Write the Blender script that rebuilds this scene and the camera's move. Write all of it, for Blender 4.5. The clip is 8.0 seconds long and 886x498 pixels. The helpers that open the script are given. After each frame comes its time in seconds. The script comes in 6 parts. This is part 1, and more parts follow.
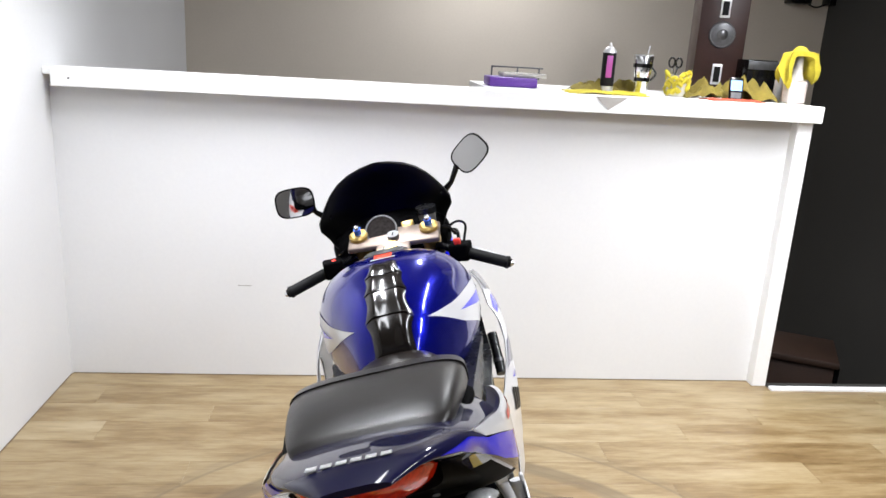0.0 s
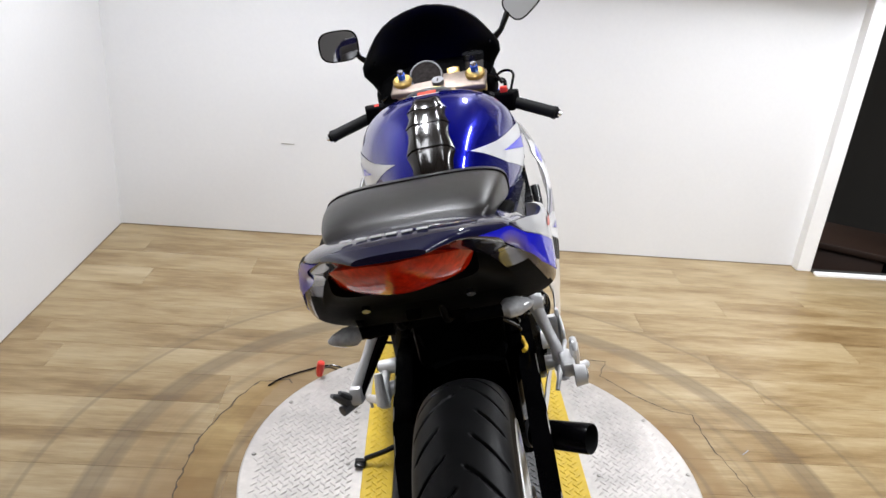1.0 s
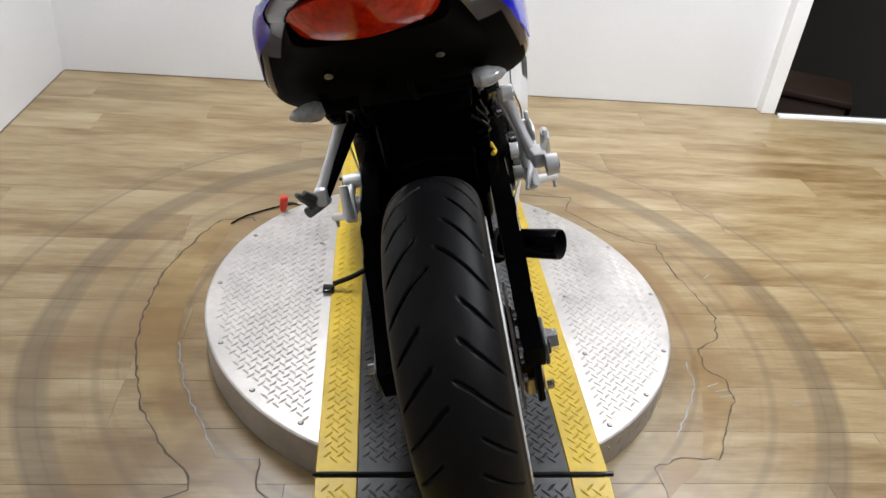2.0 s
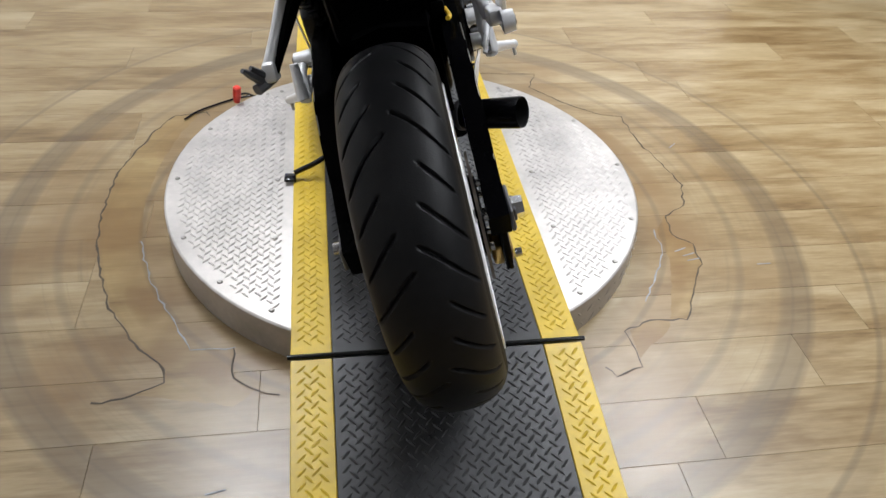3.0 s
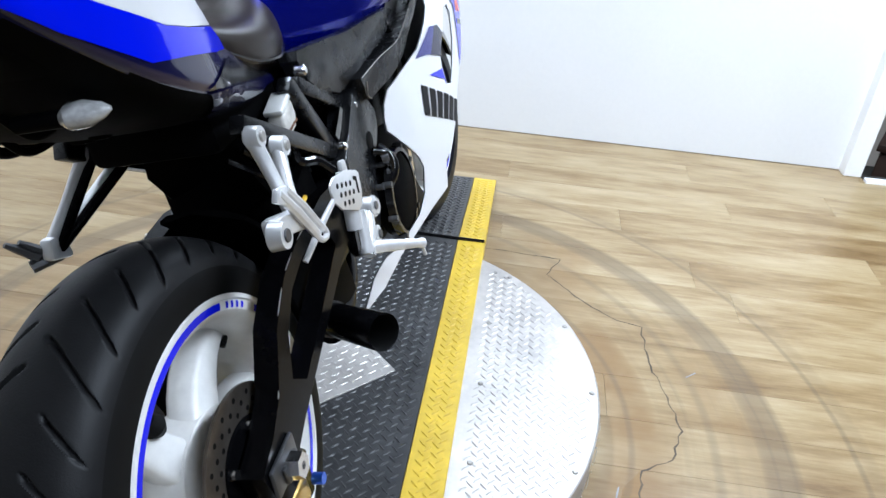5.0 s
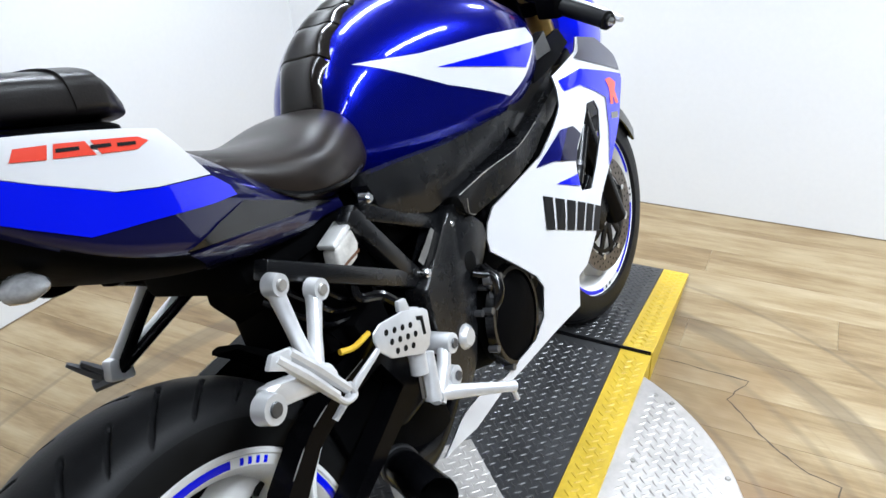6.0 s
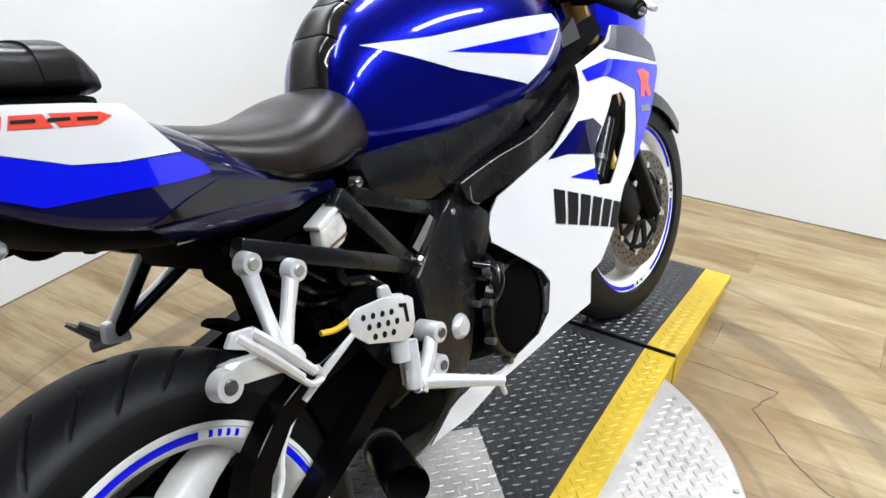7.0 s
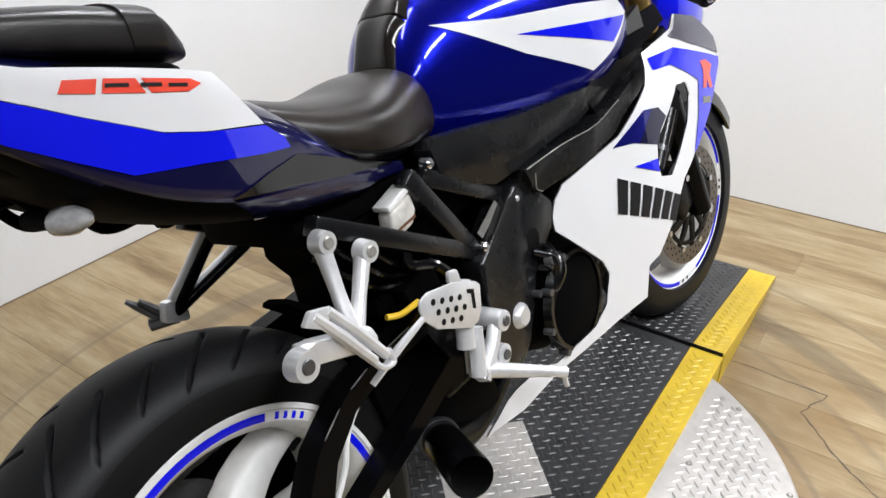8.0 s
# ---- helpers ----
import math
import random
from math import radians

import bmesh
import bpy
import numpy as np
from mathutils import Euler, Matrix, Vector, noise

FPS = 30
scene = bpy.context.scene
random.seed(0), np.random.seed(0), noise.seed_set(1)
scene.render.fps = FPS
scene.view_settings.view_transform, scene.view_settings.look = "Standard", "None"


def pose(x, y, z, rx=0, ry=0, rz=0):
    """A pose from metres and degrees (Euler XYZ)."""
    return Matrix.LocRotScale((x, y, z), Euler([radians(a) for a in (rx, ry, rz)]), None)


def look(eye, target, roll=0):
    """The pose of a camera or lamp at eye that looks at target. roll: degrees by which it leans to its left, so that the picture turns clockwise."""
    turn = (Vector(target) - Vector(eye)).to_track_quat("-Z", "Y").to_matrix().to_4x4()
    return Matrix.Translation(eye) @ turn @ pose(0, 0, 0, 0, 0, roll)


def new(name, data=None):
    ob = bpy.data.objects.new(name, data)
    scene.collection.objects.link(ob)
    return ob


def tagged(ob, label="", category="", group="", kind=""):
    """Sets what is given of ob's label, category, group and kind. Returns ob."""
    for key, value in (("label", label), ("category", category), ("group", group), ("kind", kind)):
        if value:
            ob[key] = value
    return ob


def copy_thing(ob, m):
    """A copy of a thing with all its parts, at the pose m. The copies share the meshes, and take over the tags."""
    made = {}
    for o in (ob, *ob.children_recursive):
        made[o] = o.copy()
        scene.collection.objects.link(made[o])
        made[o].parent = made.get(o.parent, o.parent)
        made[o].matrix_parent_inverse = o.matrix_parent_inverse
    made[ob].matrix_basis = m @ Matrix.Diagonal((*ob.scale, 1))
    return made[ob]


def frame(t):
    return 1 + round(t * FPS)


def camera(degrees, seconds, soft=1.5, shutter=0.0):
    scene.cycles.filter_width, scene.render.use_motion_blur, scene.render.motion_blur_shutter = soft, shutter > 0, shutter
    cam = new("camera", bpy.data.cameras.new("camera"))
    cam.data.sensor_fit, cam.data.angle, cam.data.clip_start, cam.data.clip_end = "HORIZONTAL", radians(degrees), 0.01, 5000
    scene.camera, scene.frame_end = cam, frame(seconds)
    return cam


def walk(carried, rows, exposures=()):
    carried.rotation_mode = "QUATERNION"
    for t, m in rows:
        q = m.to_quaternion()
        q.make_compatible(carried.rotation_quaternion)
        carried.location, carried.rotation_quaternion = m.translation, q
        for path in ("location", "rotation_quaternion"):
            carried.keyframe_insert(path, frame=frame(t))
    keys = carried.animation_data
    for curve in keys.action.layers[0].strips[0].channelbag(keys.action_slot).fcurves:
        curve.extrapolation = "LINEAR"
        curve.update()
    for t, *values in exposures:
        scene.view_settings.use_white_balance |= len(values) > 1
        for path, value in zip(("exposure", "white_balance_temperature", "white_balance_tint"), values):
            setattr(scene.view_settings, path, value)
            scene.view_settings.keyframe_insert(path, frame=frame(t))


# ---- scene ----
cam = camera(61.5, 8.0)
PATH = [
    (0, (-0.221, -0.948, 1.54), (-0.019, 0.971, 1.015), 3.3),
    (0.5, (-0.214, -0.94, 1.492), (-0.057, 0.957, 0.879), 5.2),
    (1, (-0.211, -0.959, 1.412), (-0.109, 0.871, 0.612), 4.9),
    (1.5, (-0.21, -0.983, 1.347), (-0.045, 0.799, 0.453), 6.2),
    (2, (-0.209, -0.987, 1.269), (0.008, 0.682, 0.188), 5.9),
    (2.2, (-0.204, -0.996, 1.238), (0.036, 0.623, 0.089), 5.9),
    (3.3, (-0.171, -0.99, 1.208), (0.116, 0.499, -0.097), 3.9),
    (3.5, (-0.13, -0.981, 1.199), (0.038, 0.525, -0.106), -0.0),
    (4, (0.154, -0.959, 1.235), (0.174, 0.679, 0.087), 0.9),
    (4.2, (0.197, -0.985, 1.229), (0.167, 0.649, 0.077), 1.2),
    (4.5, (0.294, -0.926, 1.238), (0.206, 0.727, 0.116), -2.2),
    (5, (0.349, -0.665, 1.216), (0.199, 1.035, 0.172), 4.7),
    (5.2, (0.371, -0.6, 1.226), (0.154, 1.115, 0.221), 2.4),
    (6.3, (0.577, -0.344, 1.27), (-0.334, 1.147, 0.297), -1.9),
    (6.5, (0.597, -0.333, 1.268), (-0.327, 1.132, 0.269), -2.1),
    (7, (0.617, -0.318, 1.271), (-0.323, 1.135, 0.268), -1.2),
    (7.5, (0.61, -0.316, 1.269), (-0.319, 1.155, 0.281), -0.2),
    (8, (0.55, -0.347, 1.245), (-0.424, 1.079, 0.237), -0.4),
]
walk(cam, [(t, look(eye, target, roll)) for t, eye, target, roll in PATH], [(0.0, 0.56, 6350, 10), (1.0, 0.39, 6350, 10), (2.0, 0.30, 6350, 9), (3.5, 0.45, 6050, 8), (4.5, 0.63, 5450, 5), (5.2, 0.63, 5550, 6), (6.5, 0.68, 6000, 6), (7.5, 0.52, 6250, 8), (8.0, 0.47, 6350, 9)])

import functools

# ---- light ----
def make_world():
    w = bpy.data.worlds.new("room_world")
    w.use_nodes = True
    bg = w.node_tree.nodes["Background"]
    bg.inputs["Color"].default_value = (0.9, 0.95, 1.0, 1)
    bg.inputs["Strength"].default_value = 0.05
    scene.world = w


make_world()
scene.view_settings.exposure = 0.0
CEIL = 2.75
LAMPS = [(-0.7, -0.2, 7), (-0.7, 1.45, 29), (1.6, -1.9, 14), (1.6, -0.2, 40), (1.6, 1.45, 40), (0.6, 3.6, 22)]
for lx, ly, watts in LAMPS:
    data = bpy.data.lights.new("tube_light", "AREA")
    data.shape, data.size, data.size_y, data.energy, data.color = "RECTANGLE", 0.16, 1.2, watts, (0.978, 0.985, 1.012)
    data.spread = radians(115 if 1 < ly < 2 else 180)   # beam narrowed before the half wall, to brighten floor over upper wall
    lamp = new("tube_light", data)
    lamp.matrix_world = pose(lx, ly, CEIL - 0.09)


# ---- materials ----
def nodes_of(name):
    m = bpy.data.materials.new(name)
    m.use_nodes = True
    nt = m.node_tree
    return m, nt, nt.nodes["Principled BSDF"]


def noise_node(nt, vec, scale, detail=4, rough=0.55):
    n = nt.nodes.new("ShaderNodeTexNoise")
    n.inputs["Scale"].default_value, n.inputs["Detail"].default_value, n.inputs["Roughness"].default_value = scale, detail, rough
    nt.links.new(vec, n.inputs["Vector"])
    return n.outputs["Fac"]


def ramp_node(nt, fac, stops):
    r = nt.nodes.new("ShaderNodeValToRGB")
    while len(r.color_ramp.elements) < len(stops):
        r.color_ramp.elements.new(0.5)
    for e, (p, c) in zip(r.color_ramp.elements, stops):
        e.position, e.color = p, (*c, 1)
    nt.links.new(fac, r.inputs["Fac"])
    return r.outputs["Color"]


def math_node(nt, op, a, b=None, clamp=False):
    n = nt.nodes.new("ShaderNodeMath")
    n.operation, n.use_clamp = op, clamp
    for i, v in enumerate((a, b)):
        if v is None:
            continue
        if isinstance(v, (int, float)):
            n.inputs[i].default_value = v
        else:
            nt.links.new(v, n.inputs[i])
    return n.outputs[0]


def mix_node(nt, fac, a, b):
    n = nt.nodes.new("ShaderNodeMix")
    n.data_type = "RGBA"
    for sock, v in ((n.inputs["Factor"], fac), (n.inputs["A"], a), (n.inputs["B"], b)):
        if isinstance(v, (int, float)):
            sock.default_value = v
        elif isinstance(v, tuple):
            sock.default_value = (*v, 1)
        else:
            nt.links.new(v, sock)
    return n.outputs["Result"]


def surface(name, base, rough=0.5, metal=0.0, var=0.12, scale=5.0, bump=0.0, bscale=300.0, coat=0.0, spec=0.5, rvar=0.1, fine=60.0):
    """A painted, rubber, plastic or metal surface with variation at two scales."""
    m, nt, p = nodes_of(name)
    pos = nt.nodes.new("ShaderNodeTexCoord").outputs["Object"]
    big, small = noise_node(nt, pos, scale), noise_node(nt, pos, fine, 3)
    fac = math_node(nt, "ADD", math_node(nt, "MULTIPLY", big, 0.65), math_node(nt, "MULTIPLY", small, 0.35))
    lo, hi = tuple(c * (1 - var) for c in base), tuple(min(1, c * (1 + var)) for c in base)
    nt.links.new(ramp_node(nt, fac, [(0.3, lo), (0.7, hi)]), p.inputs["Base Color"])
    nt.links.new(math_node(nt, "ADD", math_node(nt, "MULTIPLY", math_node(nt, "SUBTRACT", fac, 0.5), rvar * 2), rough, True), p.inputs["Roughness"])
    p.inputs["Metallic"].default_value = metal
    p.inputs["Specular IOR Level"].default_value = spec
    p.inputs["Coat Weight"].default_value = coat
    p.inputs["Coat Roughness"].default_value = 0.03
    p.inputs["Coat IOR"].default_value = 1.4
    if bump:
        b = nt.nodes.new("ShaderNodeBump")
        b.inputs["Strength"].default_value, b.inputs["Distance"].default_value = bump, 0.002
        nt.links.new(noise_node(nt, pos, bscale, 2), b.inputs["Height"])
        nt.links.new(b.outputs["Normal"], p.inputs["Normal"])
    return m


def plank_material(name="oak_vinyl", tint=(1.0, 1.0, 1.0)):
    """Vinyl oak planks: grain along x, a tone for each plank, and the rings that the turntable's ramps have rubbed into the floor."""
    m, nt, p = nodes_of(name)
    geo = nt.nodes.new("ShaderNodeNewGeometry").outputs["Position"]
    rnd = nt.nodes.new("ShaderNodeObjectInfo").outputs["Random"]
    shift = nt.nodes.new("ShaderNodeCombineXYZ")
    nt.links.new(math_node(nt, "MULTIPLY", rnd, 37.0), shift.inputs["X"])
    nt.links.new(math_node(nt, "MULTIPLY", rnd, 11.0), shift.inputs["Z"])
    add = nt.nodes.new("ShaderNodeVectorMath")
    nt.links.new(geo, add.inputs[0])
    nt.links.new(shift.outputs[0], add.inputs[1])

    def stretched(x, y):
        s = nt.nodes.new("ShaderNodeVectorMath")
        s.operation = "MULTIPLY"
        s.inputs[1].default_value = (x, y, 1)
        nt.links.new(add.outputs[0], s.inputs[0])
        return s.outputs[0]
    patch = noise_node(nt, stretched(1.9, 9), 1.0, 4, 0.6)
    blotch = noise_node(nt, stretched(6, 26), 1.0, 4, 0.6)
    grain = noise_node(nt, stretched(9, 130), 1.0, 5, 0.65)
    fac = math_node(nt, "ADD", math_node(nt, "MULTIPLY", patch, 0.48), math_node(nt, "MULTIPLY", grain, 0.22))
    fac = math_node(nt, "ADD", fac, math_node(nt, "MULTIPLY", blotch, 0.30))
    fac = math_node(nt, "ADD", fac, math_node(nt, "MULTIPLY", math_node(nt, "SUBTRACT", rnd, 0.5), 0.08))
    wood = ramp_node(nt, fac, [(0.33, (0.102, 0.060, 0.023)), (0.43, (0.171, 0.114, 0.051)), (0.52, (0.236, 0.174, 0.090)), (0.68, (0.325, 0.260, 0.158))])
    # distance from the turntable's middle, a little wobbly
    d = nt.nodes.new("ShaderNodeVectorMath")
    d.operation = "DISTANCE"
    nt.links.new(geo, d.inputs[0])
    d.inputs[1].default_value = (0.016, 0.612, 0.0)
    wob = math_node(nt, "MULTIPLY", math_node(nt, "SUBTRACT", noise_node(nt, geo, 2.5, 2), 0.5), 0.016)
    dist = math_node(nt, "ADD", d.outputs["Value"], wob)

    def ring(radius, width, amount, patchy, power=2.0, cut=0.28, gain=2.2):
        r = math_node(nt, "DIVIDE", math_node(nt, "ABSOLUTE", math_node(nt, "SUBTRACT", dist, radius)), width)
        r = math_node(nt, "SUBTRACT", 1.0, math_node(nt, "POWER", r, power), True)
        k = math_node(nt, "MULTIPLY", math_node(nt, "SUBTRACT", noise_node(nt, geo, patchy, 3), cut), gain, True)
        return math_node(nt, "MULTIPLY", math_node(nt, "MULTIPLY", r, k), amount)
    # fine concentric scratches
    turned = nt.nodes.new("ShaderNodeCombineXYZ")
    nt.links.new(math_node(nt, "MULTIPLY", dist, 75.0), turned.inputs["X"])
    nt.links.new(math_node(nt, "MULTIPLY", rnd, 3.0), turned.inputs["Y"])
    fine = math_node(nt, "MULTIPLY", math_node(nt, "SUBTRACT", noise_node(nt, turned.outputs[0], 1.0, 2), 0.52), 4.0, True)
    worn = math_node(nt, "MAXIMUM", ring(0.83, 0.22, 0.80, 3.2, 6.0, 0.43, 5.0), ring(0.685, 0.07, 0.85, 5.0, 6.0, 0.36, 4.0))
    scratch = math_node(nt, "MULTIPLY", fine, ring(0.90, 0.16, 0.42, 2.0, 4.0, 0.30, 3.0))
    lines = [ring(r, w, a, p, q, 0.05, 3.0) for r, w, a, p, q in ((0.683, 0.010, 0.40, 3.0, 2.0), (0.872, 0.014, 0.32, 2.0, 2.0), (1.008, 0.044, 0.50, 1.1, 5.0), (0.998, 0.012, 0.62, 1.6, 2.0), (1.033, 0.012, 0.60, 1.6, 2.0), (1.19, 0.010, 0.45, 1.7, 2.0), (1.215, 0.022, 0.18, 1.7, 3.0))]
    scuff = functools.reduce(lambda a, b: math_node(nt, "MAXIMUM", a, b), lines + [scratch])
    col = mix_node(nt, math_node(nt, "MULTIPLY", worn, math_node(nt, "ADD", blotch, 0.35), True), wood, (0.150, 0.086, 0.030))
    col = mix_node(nt, scuff, col, (0.085, 0.062, 0.038))
    hue = nt.nodes.new("ShaderNodeVectorMath")
    hue.operation = "MULTIPLY"
    hue.inputs[1].default_value = tint
    nt.links.new(col, hue.inputs[0])
    nt.links.new(hue.outputs[0], p.inputs["Base Color"])
    nt.links.new(math_node(nt, "ADD", math_node(nt, "MULTIPLY", grain, 0.2), 0.23), p.inputs["Roughness"])
    p.inputs["Specular IOR Level"].default_value = 0.5
    b = nt.nodes.new("ShaderNodeBump")
    b.inputs["Strength"].default_value, b.inputs["Distance"].default_value = 0.12, 0.001
    nt.links.new(grain, b.inputs["Height"])
    nt.links.new(b.outputs["Normal"], p.inputs["Normal"])
    return m


def pearl_paint(name, base, coat=1.0, rough=0.3, metal=0.35):
    return surface(name, base, rough=rough, metal=metal, var=0.06, scale=3, coat=coat, spec=0.06, rvar=0.05, fine=900)


M_PLANK = plank_material()
M_WALL = surface("white_wall_paint", (0.70, 0.70, 0.70), rough=0.6, var=0.03, scale=1.5, bump=0.08, bscale=120)
M_TRIM = surface("white_gloss_trim", (0.84, 0.84, 0.83), rough=0.38, var=0.03, scale=3, bump=0.05, bscale=40)
M_BEIGE = surface("beige_wall_paint", (0.58, 0.52, 0.44), rough=0.7, var=0.05, scale=1.2, bump=0.08, bscale=120)
# near-black colour stands in for the shade down in the stairwell
M_SHADEWALL = surface("shaded_stair_wall", (0.027, 0.025, 0.022), rough=0.8, var=0.15, scale=1.5, bump=0.1, bscale=90)
M_SHOWROOM = surface("dim_grey_wall_paint", (0.20, 0.195, 0.19), rough=0.7, var=0.1, scale=1.5, bump=0.08, bscale=120)
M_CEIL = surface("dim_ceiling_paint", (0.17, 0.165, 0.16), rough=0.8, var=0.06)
M_DARK = surface("dark_joint", (0.02, 0.018, 0.015), rough=0.8)
M_GAP = surface("plank_gap", (0.17, 0.125, 0.08), rough=0.8, var=0.3)
M_STEEL = surface("diamond_aluminium", (0.46, 0.435, 0.41), rough=0.5, metal=0.6, var=0.24, scale=7, bump=0.08, bscale=240, rvar=0.2)
M_STEELD = surface("plate_edge", (0.34, 0.325, 0.30), rough=0.45, metal=0.6, var=0.3, scale=14)
M_MAT = surface("black_tread_plate", (0.030, 0.030, 0.031), rough=0.34, metal=0.0, spec=0.45, var=0.35, scale=9, bump=0.1, bscale=260, rvar=0.2)
M_YELLOW = surface("yellow_tread_paint", (0.53, 0.365, 0.022), rough=0.42, var=0.22, scale=10, bump=0.08, bscale=260, rvar=0.2)
M_RUBBER = surface("tyre_rubber", (0.008, 0.008, 0.0085), rough=0.46, spec=0.17, var=0.3, scale=12, bump=0.12, bscale=420)
M_SIDEWALL = surface("black_rubber", (0.004, 0.004, 0.004), rough=0.6, spec=0.12, var=0.2, scale=20)
M_RIM = surface("white_wheel_paint", (0.70, 0.69, 0.67), rough=0.32, var=0.12, scale=9, coat=0.3)
M_BLUE = pearl_paint("blue_pearl_paint", (0.003, 0.005, 0.235), coat=1.0, rough=0.24, metal=0.72)
M_ROYAL = pearl_paint("royal_blue_paint", (0.005, 0.008, 0.72), coat=1.0, rough=0.35, metal=0.15)
M_NAVY = pearl_paint("dark_navy_paint", (0.0026, 0.0026, 0.028), coat=1.0, rough=0.4, metal=0.0)
M_WHITE = surface("white_fairing_paint", (0.66, 0.66, 0.67), rough=0.3, var=0.012, coat=0.6, rvar=0.0, fine=400)
M_SCREENTINT = surface("tinted_screen", (0.0015, 0.0015, 0.0015), rough=0.45, spec=0.05, var=0.1)
M_CLAMP = surface("brushed_clamp_alloy", (0.19, 0.15, 0.125), rough=0.45, metal=0.6, var=0.2, scale=30)
M_GLOSSBLACK = surface("gloss_black", (0.003, 0.003, 0.0035), rough=0.2, var=0.1, coat=0.25, spec=0.3)
M_SATIN = surface("satin_black_metal", (0.0018, 0.0018, 0.0022), rough=0.22, spec=0.07, var=0.18, scale=14, bump=0.04, bscale=500)
M_PLASTIC = surface("black_plastic", (0.0016, 0.0016, 0.0018), rough=0.6, spec=0.02, var=0.2, scale=16, bump=0.1, bscale=700)
M_FRAME = surface("black_frame_paint", (0.0056, 0.0058, 0.0066), rough=0.27, spec=0.42, var=0.14, scale=8, bump=0.05, bscale=600)
M_SEAT = surface("black_seat_vinyl", (0.0125, 0.0085, 0.0062), rough=0.34, spec=0.38, var=0.6, scale=9, bump=0.10, bscale=520)
M_PADVINYL = surface("grey_black_pad_vinyl", (0.0135, 0.0115, 0.0105), rough=0.34, spec=0.42, var=0.3, scale=9, bump=0.12, bscale=520)
M_SILVER = surface("cast_silver", (0.66, 0.66, 0.665), rough=0.36, metal=0.5, var=0.14, scale=20)
M_CHROME = surface("bright_steel", (0.66, 0.66, 0.67), rough=0.2, metal=1.0, var=0.08, scale=30)
M_GREYMETAL = surface("dark_cast_metal", (0.12, 0.12, 0.125), rough=0.42, metal=0.8, var=0.2, scale=30)
M_GOLD = surface("gold_anodised", (0.52, 0.36, 0.12), rough=0.32, metal=0.9, var=0.15, scale=20)
M_BRASSDISC = surface("worn_brake_disc", (0.15, 0.13, 0.11), rough=0.36, metal=0.85, var=0.25, scale=40)
M_REDPLASTIC = surface("red_switch", (0.65, 0.035, 0.02), rough=0.4)
M_REDDECAL = surface("red_decal", (0.75, 0.06, 0.03), rough=0.35, coat=0.4)
M_BLACKDECAL = surface("black_decal", (0.008, 0.008, 0.009), rough=0.5, spec=0.2)
M_ANOBLUE = surface("blue_anodised", (0.04, 0.12, 0.6), rough=0.3, metal=0.8)
M_MIRROR = surface("mirror_glass", (0.85, 0.86, 0.88), rough=0.02, metal=1.0, var=0.01, rvar=0.0)
M_LENS = surface("clear_lens", (0.36, 0.36, 0.36), rough=0.15, var=0.35, scale=60, coat=0.8)
M_REDLENS = surface("red_lamp_lens", (0.85, 0.024, 0.004), rough=0.07, spec=0.3, var=0.6, scale=55, coat=0.1, fine=160)
M_TANKPAD = surface("gloss_tank_pad", (0.010, 0.008, 0.007), rough=0.2, var=0.15, coat=0.6, spec=0.4)
M_RESERVOIR = surface("milky_plastic", (0.52, 0.50, 0.46), rough=0.4, var=0.4, scale=45)
M_DRIEDFLUID = surface("dried_brown_fluid", (0.12, 0.05, 0.02), rough=0.6)
M_YCABLE = surface("yellow_sleeve", (0.75, 0.48, 0.03), rough=0.4)
M_HOSE = surface("white_brake_hose", (0.70, 0.70, 0.68), rough=0.4)
M_SMOKE = surface("smoked_plastic", (0.10, 0.098, 0.095), rough=0.25, var=0.3, scale=60)
M_SLATE = surface("slate_grey_paint", (0.035, 0.035, 0.060), rough=0.3, var=0.05, coat=0.8)
M_PEGGREY = surface("worn_grey_cast", (0.10, 0.10, 0.105), rough=0.5, metal=0.5, var=0.3, scale=40)
M_GAUGE = surface("gauge_face", (0.016, 0.013, 0.012), rough=0.6, spec=0.05, var=0.6, scale=120)


def lamp_material():
    m, nt, p = nodes_of("lit_diffuser")
    p.inputs["Base Color"].default_value = (0.9, 0.9, 0.9, 1)
    p.inputs["Emission Color"].default_value = (0.97, 0.985, 1.02, 1)
    p.inputs["Emission Strength"].default_value = 5.0
    return m


M_LAMP = lamp_material()


# ---- mesh helpers ----
def link(name, bm, material, parent=None, label="", smooth=True):
    bmesh.ops.recalc_face_normals(bm, faces=bm.faces)
    me = bpy.data.meshes.new(name)
    bm.to_mesh(me)
    bm.free()
    me.materials.append(material)
    if smooth:
        me.shade_smooth()
        me.set_sharp_from_angle(angle=radians(38))
    ob = new(name, me)
    if parent is not None:
        ob.parent = parent
    if label:
        ob["label"] = label
    return ob


def part(name, bm, material, parent, label="", smooth=True):
    return link(name, bm, material, parent, label, smooth)


def join_bm(*many):
    out = bmesh.new()
    for b in many:
        me = bpy.data.meshes.new("tmp")
        b.to_mesh(me)
        b.free()
        out.from_mesh(me)
        bpy.data.meshes.remove(me)
    return out


def box(x0, x1, y0, y1, z0, z1, bevel=0.0, seg=2):
    bm = bmesh.new()
    bmesh.ops.create_cube(bm, size=1, matrix=Matrix.LocRotScale(((x0 + x1) / 2, (y0 + y1) / 2, (z0 + z1) / 2), None, (x1 - x0, y1 - y0, z1 - z0)))
    if bevel:
        bmesh.ops.bevel(bm, geom=bm.edges[:], offset=bevel, segments=seg, affect="EDGES", profile=0.5)
    return bm


